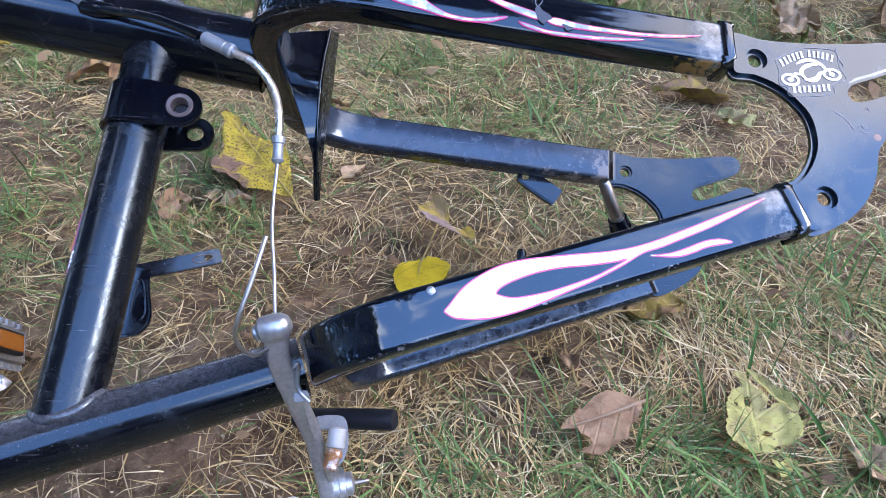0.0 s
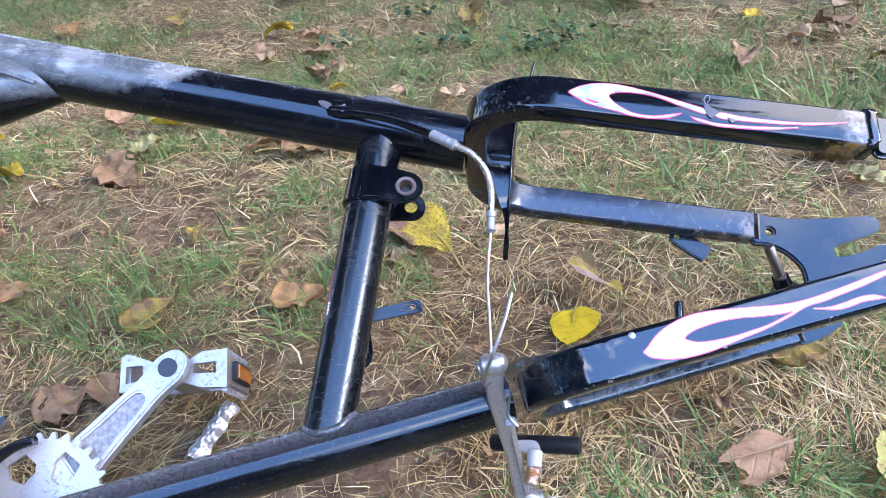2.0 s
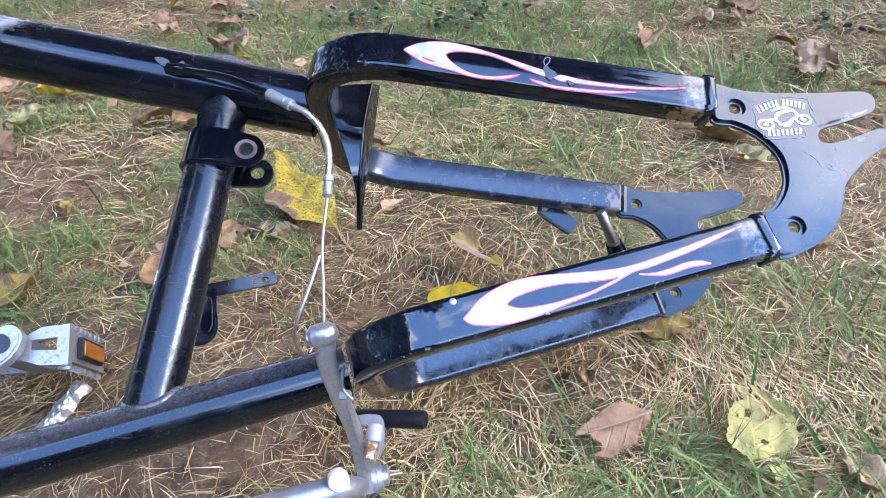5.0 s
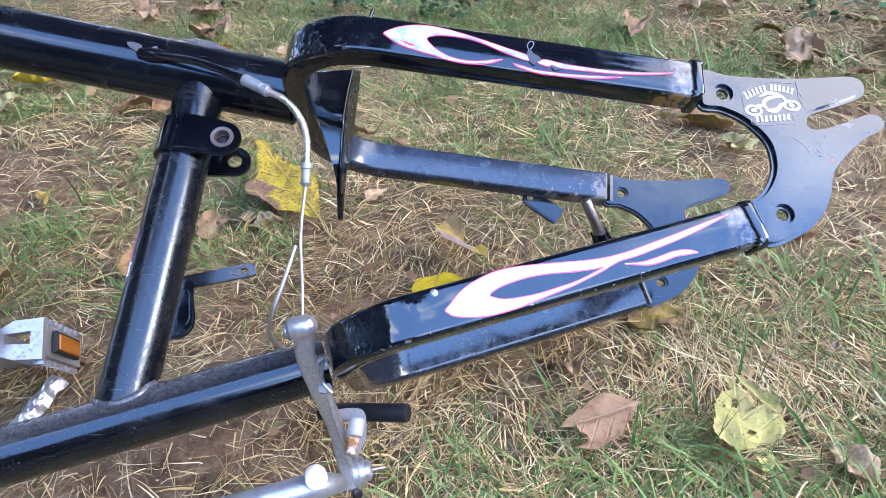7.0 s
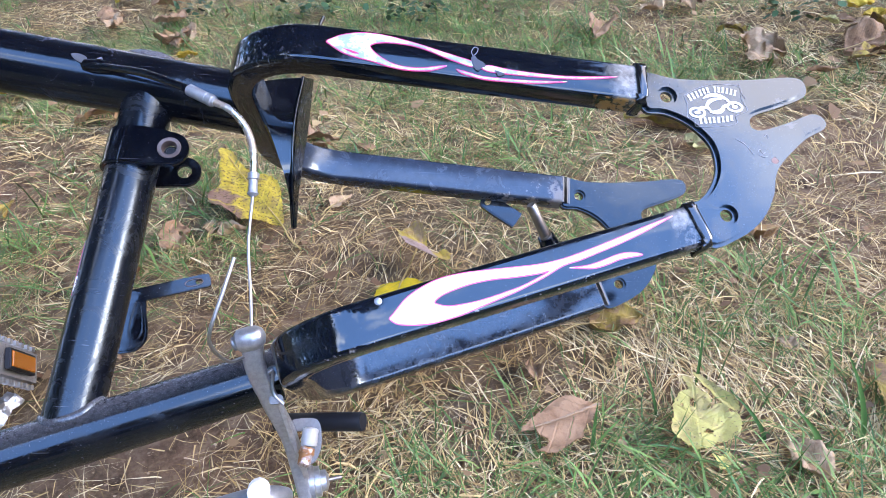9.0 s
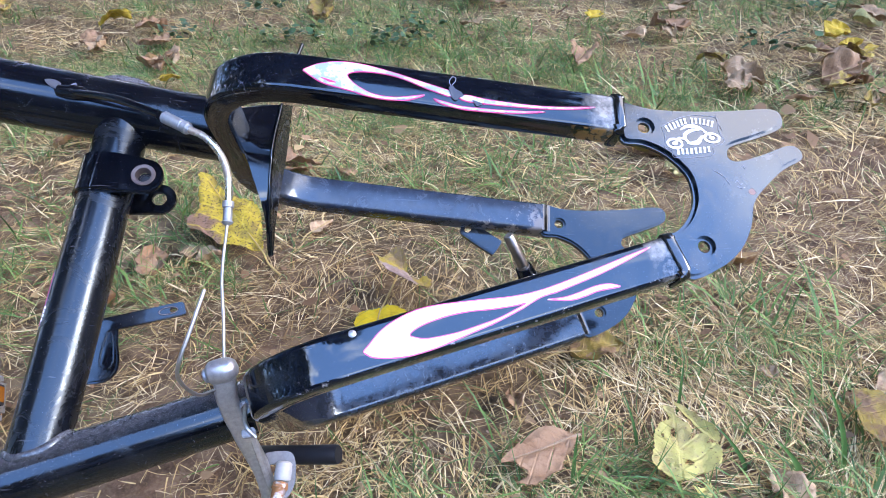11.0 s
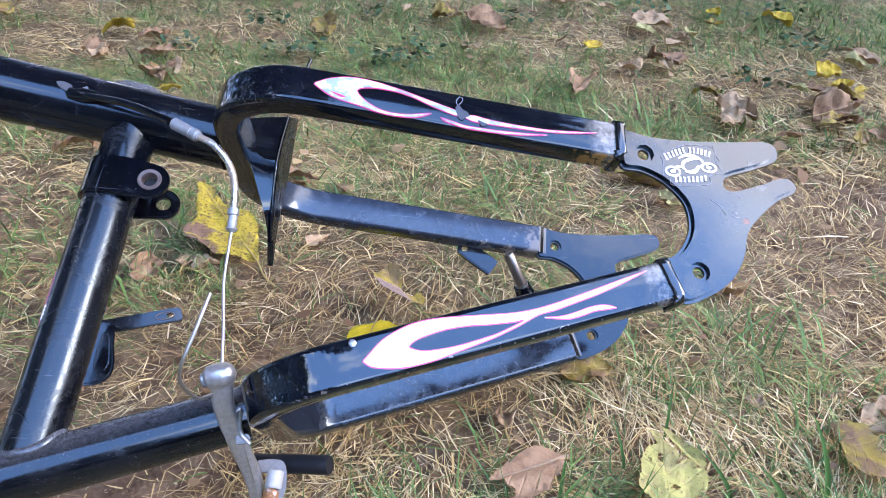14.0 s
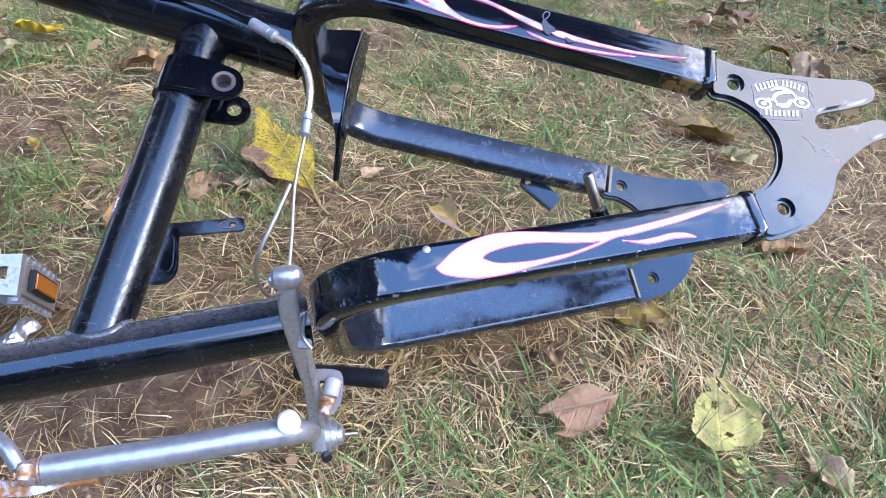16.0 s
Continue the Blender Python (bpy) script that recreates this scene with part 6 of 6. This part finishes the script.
# near the bicycle
BIG_LEAF = leaf_mat("large_yellow_leaf", (0.40, 0.30, 0.030), (0.25, 0.180, 0.035), (0.085, 0.055, 0.025), 0.50, 0.56, 1.5, rib=0.36, rows=5.0, line=0.5, side=(0.20, 0.115, 0.075), side_at=0.62)
SPECKLED = leaf_mat("speckled_yellow_leaf", (0.50, 0.36, 0.012), (0.43, 0.29, 0.012), (0.09, 0.05, 0.02), 0.62, 0.66, rib=0.5, line=0.1)
BROAD_BROWN = leaf_mat("broad_brown_leaf", (0.37, 0.225, 0.125), (0.27, 0.150, 0.080), (0.12, 0.07, 0.045), 0.56, 0.70, 1.2, rib=0.40, rows=5.0, line=0.18)
EATEN = leaf_mat("eaten_green_leaf", (0.46, 0.41, 0.12), (0.36, 0.29, 0.11), (0.14, 0.09, 0.05), 0.52, 0.62, 1.15, rib=0.6, rows=4.0, line=0.15)
CRUMPLED = leaf_mat("crumpled_leaf", (0.34, 0.25, 0.045), (0.27, 0.175, 0.085), (0.10, 0.06, 0.04), 0.52, 0.68, 1.2, rib=0.55, line=0.1, side=(0.33, 0.235, 0.195), side_at=0.40)
shaped_leaf(BIG_LEAF, "large yellow leaf with brown patches under the cable", -0.1553, 0.694, 0.031, 124.5, ((80, 4), (79, -4), (61, -7), (37, -8), (23, -13), (13, -22), (-9, -26), (-35, -19), (-64, -7), (-77, 0), (-65, 12), (-53, 22), (-47, 32), (-32, 34), (-18, 40), (-4, 47), (9, 43), (14, 32), (26, 23), (45, 18), (59, 10)), lift=10, curl=0.10, ragged=0.9, seed=4, stem=((70, 0, 1.5), (20, 0.5, 1.0), (-40, 0, 1.0), (-78, 0, 1.0), (-95, 1, -3), (-112, -3, -6)))
shaped_leaf(SPECKLED, "small round bright yellow leaf with dark specks", 0.0078, 0.5140, 0.0105, -99.7, ((-1, -19), (-13, -18), (-20, -10), (-24, 0), (-28, 10), (-24, 20), (-17, 25), (-4, 23), (7, 18), (15, 11), (24, 0), (19, -8), (11, -14)), lift=-3, curl=0.12, ragged=0.7, seed=7, stem=((-5, 1, 1), (-18, 0, 1), (-26, 1, 1), (-50, 3, 0), (-78, 4, -2)))
shaped_leaf(CRUMPLED, "crumpled dry yellow and pinkish leaf on bare soil", 0.0278, 0.579, 0.026, 136.6, ((39, 0), (23, 1), (21, -11), (11, -14), (-3, -6), (-15, 2), (-31, -5), (-37, -3), (-40, 3), (-34, 9), (-38, 19), (-26, 16), (-18, 14), (-5, 12), (11, 11)), lift=6, curl=0.5, ragged=1.2, seed=11, fold=0.35)
shaped_leaf(BROAD_BROWN, "broad dry pinkish-brown leaf on grass", 0.1288, 0.3600, 0.020, -163.1, ((27, 0), (20, -6), (10, -11), (0, -15), (-11, -17), (-18, -14), (-24, -8), (-28, -1), (-23, 7), (-13, 14), (-8, 21), (0, 22), (9, 26), (15, 26), (23, 20), (16, 17), (13, 13), (17, 8), (18, 3)), lift=-4, curl=0.25, ragged=0.6, seed=13, stalk=BROWN_STEM, stem=((20, 0, 1), (0, 0.4, 1), (-20, -1, 1), (-32, -2, 0)))
shaped_leaf(EATEN, "pale yellow-green leaf with eaten holes", 0.2180, 0.3610, 0.023, 81, ((29, 4), (31, -3), (21, -6), (14, -13), (8, -14), (1, -11), (6, -19), (4, -24), (-2, -23), (-2, -29), (-10, -31), (-17, -29), (-23, -21), (-23, -16), (-30, -8), (-30, 0), (-27, 5), (-19, 14), (-5, 11), (3, 11), (16, 5), (19, -1), (24, 1)), holes=((7, -2, 5, 2.2), (-17, -10, 2.2, 3.6), (4, 5, 2.0, 1.2)), lift=5, curl=0.3, ragged=0.8, seed=17)
shaped_leaf(EATEN, "torn strip of pale yellow-green leaf", 0.2400, 0.3809, 0.020, 116.8, ((21, -1), (5, -4), (-17, -5), (-22, 1), (-8, 4), (13, 2)), curl=0.5, ragged=0.5, seed=19)
shaped_leaf(EATEN, "small star-shaped scrap of pale leaf", 0.2296, 0.3243, 0.016, 66, ((2, 7), (3, 1), (10, -2), (-1, -5), (-8, 0), (-3, 3)), curl=0.2, ragged=0.3, seed=23)
shaped_leaf(LEAF["mottled"], "ragged yellow-green leaf with brown mottling", 0.3660, 0.3690, 0.021, -48.4, ((-29, 14), (-25, 22), (-13, 27), (-4, 22), (1, 13), (9, 13), (17, 9), (19, -5), (12, -14), (3, -19), (-4, -16), (-13, -9), (-20, 2)), curl=0.35, ragged=1.3, seed=29)
leaf("tan", 0.285, 0.328, 0.034, turn=120, ratio=0.7)
leaf("tan", 0.314, 0.440, 0.020, turn=130, ratio=0.6, stem=0.1)
leaf("tan", 0.408, 0.418, 0.046, turn=20)
leaf("rust", 0.345, 0.590, 0.050, turn=15, ratio=0.6, curl=0.8, lobes=0.12)
leaf("mottled", 0.190, 0.472, 0.044, turn=10, ratio=0.7, curl=0.7)
leaf("brown", 0.118, 0.421, 0.026)
leaf("mottled", 0.315, 0.835, 0.085, turn=170, ratio=0.5, curl=0.6)
leaf("pale", 0.345, 0.775, 0.045, turn=120, ratio=0.7)
leaf("brown", -0.106, 0.845, 0.055)
leaf("brown", -0.225, 0.637, 0.050)
leaf("tan", -0.190, 0.650, 0.030)
leaf("tan", -0.060, 0.690, 0.030)
leaf("rust", -0.262, 0.560, 0.055, turn=30)
leaf("mottled", -0.410, 0.535, 0.060, turn=60, curl=0.8)
leaf("brown", -0.433, 0.410, 0.050)
leaf("brown", -0.400, 0.425, 0.040)
# beyond the top tube
for k, x, y, s in (
    ("yellow", -0.600, 1.555, 0.070), ("brown", -0.500, 1.485, 0.062), ("brown", -0.455, 1.367, 0.060), ("rust", -0.421, 1.248, 0.060), ("tan", -0.555, 1.353, 0.058),
    ("brown", -0.660, 1.879, 0.115), ("yellow", -0.615, 1.942, 0.070), ("mottled", -0.161, 1.536, 0.085), ("mottled", 0.087, 1.670, 0.066), ("brown", 0.171, 1.591, 0.095),
    ("tan", 0.128, 1.399, 0.048), ("tan", 0.402, 1.264, 0.063),
):
    leaf(k, x, y, s)
for k, x, y, s in (
    ("tan", 0.525, 1.575, 0.110), ("pale", 0.585, 1.503, 0.065), ("yellow", 0.686, 1.669, 0.055), ("yellow", 0.808, 1.622, 0.065), ("brown", 0.475, 1.311, 0.085),
    ("brown", 0.302, 1.176, 0.075), ("tan", 0.516, 1.049, 0.084), ("yellow", 0.740, 1.234, 0.052), ("mottled", 0.700, 1.100, 0.061), ("brown", 0.665, 1.044, 0.090), ("tan", 0.839, 1.332, 0.086),
):
    leaf(k, x, y, s)
for k, x, y, s in (
    ("brown", 0.695, 0.964, 0.056), ("mottled", 0.640, 1.000, 0.060), ("rust", -0.423, 0.942, 0.070), ("yellow", -0.359, 1.145, 0.035), ("tan", 0.456, 1.735, 0.056), ("tan", -0.004, 1.729, 0.041),
    ("yellow", -0.750, 0.685, 0.053), ("brown", -0.693, 0.669, 0.076), ("yellow", -0.932, 1.011, 0.046), ("yellow", -0.613, 1.038, 0.065), ("pale", -0.620, 0.954, 0.058), ("brown", -0.621, 0.867, 0.080),
):
    leaf(k, x, y, s)
for k, x, y, s in (
    ("rust", -0.356, 0.924, 0.074), ("brown", -0.300, 0.930, 0.050), ("yellow", -0.808, 0.881, 0.045), ("mottled", -0.435, 0.702, 0.037), ("rust", -1.221, 1.725, 0.110), ("mottled", -0.903, 1.702, 0.090),
    ("tan", -0.395, 1.257, 0.060), ("brown", -0.601, 0.585, 0.053), ("tan", -0.160, 1.081, 0.047), ("tan", -0.250, 1.110, 0.040), ("brown", 0.560, 0.960, 0.050), ("tan", 0.900, 1.150, 0.060),
):
    leaf(k, x, y, s)


# a drift of withered leaves beyond the plate, and a few by the top tube
for k, x, y, s in (
    ("pale", 0.495, 1.524, 0.055), ("tan", 0.527, 1.423, 0.050), ("mottled", 0.656, 1.585, 0.055), ("tan", 0.670, 1.072, 0.065), ("pale", 0.813, 1.280, 0.055), ("mottled", 0.655, 0.950, 0.045),
    ("tan", 0.500, 1.012, 0.055), ("tan", 0.470, 1.278, 0.050), ("brown", 0.658, 1.005, 0.050), ("pale", 0.648, 1.140, 0.035), ("brown", -0.716, 1.061, 0.050), ("brown", -0.408, 1.250, 0.055),
):
    leaf(k, x, y, s)


# smaller yellow and tan leaves scattered between them
for k, x, y, s in (
    ("yellow", 0.367, 1.402, 0.040), ("tan", 0.359, 1.792, 0.086), ("pale", 0.471, 1.745, 0.040), ("brown", 0.698, 1.528, 0.053), ("yellow", 0.722, 1.153, 0.038), ("yellow", 0.747, 1.133, 0.030),
    ("mottled", 0.494, 1.129, 0.049), ("rust", 0.642, 1.000, 0.033), ("tan", 0.755, 1.054, 0.036), ("brown", 0.670, 1.136, 0.041), ("brown", 0.505, 1.609, 0.060), ("tan", 0.550, 1.468, 0.049),
    ("brown", -0.112, 0.827, 0.045), ("brown", -0.049, 0.817, 0.030), ("tan", -0.167, 0.639, 0.030), ("brown", -0.581, 1.395, 0.050),
):
    leaf(k, x, y, s)


# a scrap of foil on the grass
def foil():
    bm = bmesh.new()
    bmesh.ops.create_grid(bm, x_segments=34, y_segments=18, size=0.5)
    for v in bm.verts:
        x, y = v.co.x, v.co.y
        v.co = ((x * 0.056), y * 0.016 * (1 + 0.4 * noise.noise((x * 5, 3, 1))), 0.007 * (1 - (2 * y) ** 2) + 0.0018 * noise.noise((x * 5, y * 3, 4)) + 0.0016 * noise.noise((x * 16, y * 9, 4)) + 0.0007 * noise.noise((x * 34, y * 20, 7)))
    bmesh.ops.solidify(bm, geom=bm.faces[:], thickness=0.0006)
    return finish(bm, "crumpled_foil", FOIL, 20)


scrap = new("crumpled_foil", foil())
scrap.matrix_world = pose(-0.281, 0.378, 0.014, 0, -6, 76)
tagged(scrap, "crumpled scrap of silver foil on the grass", "foil")
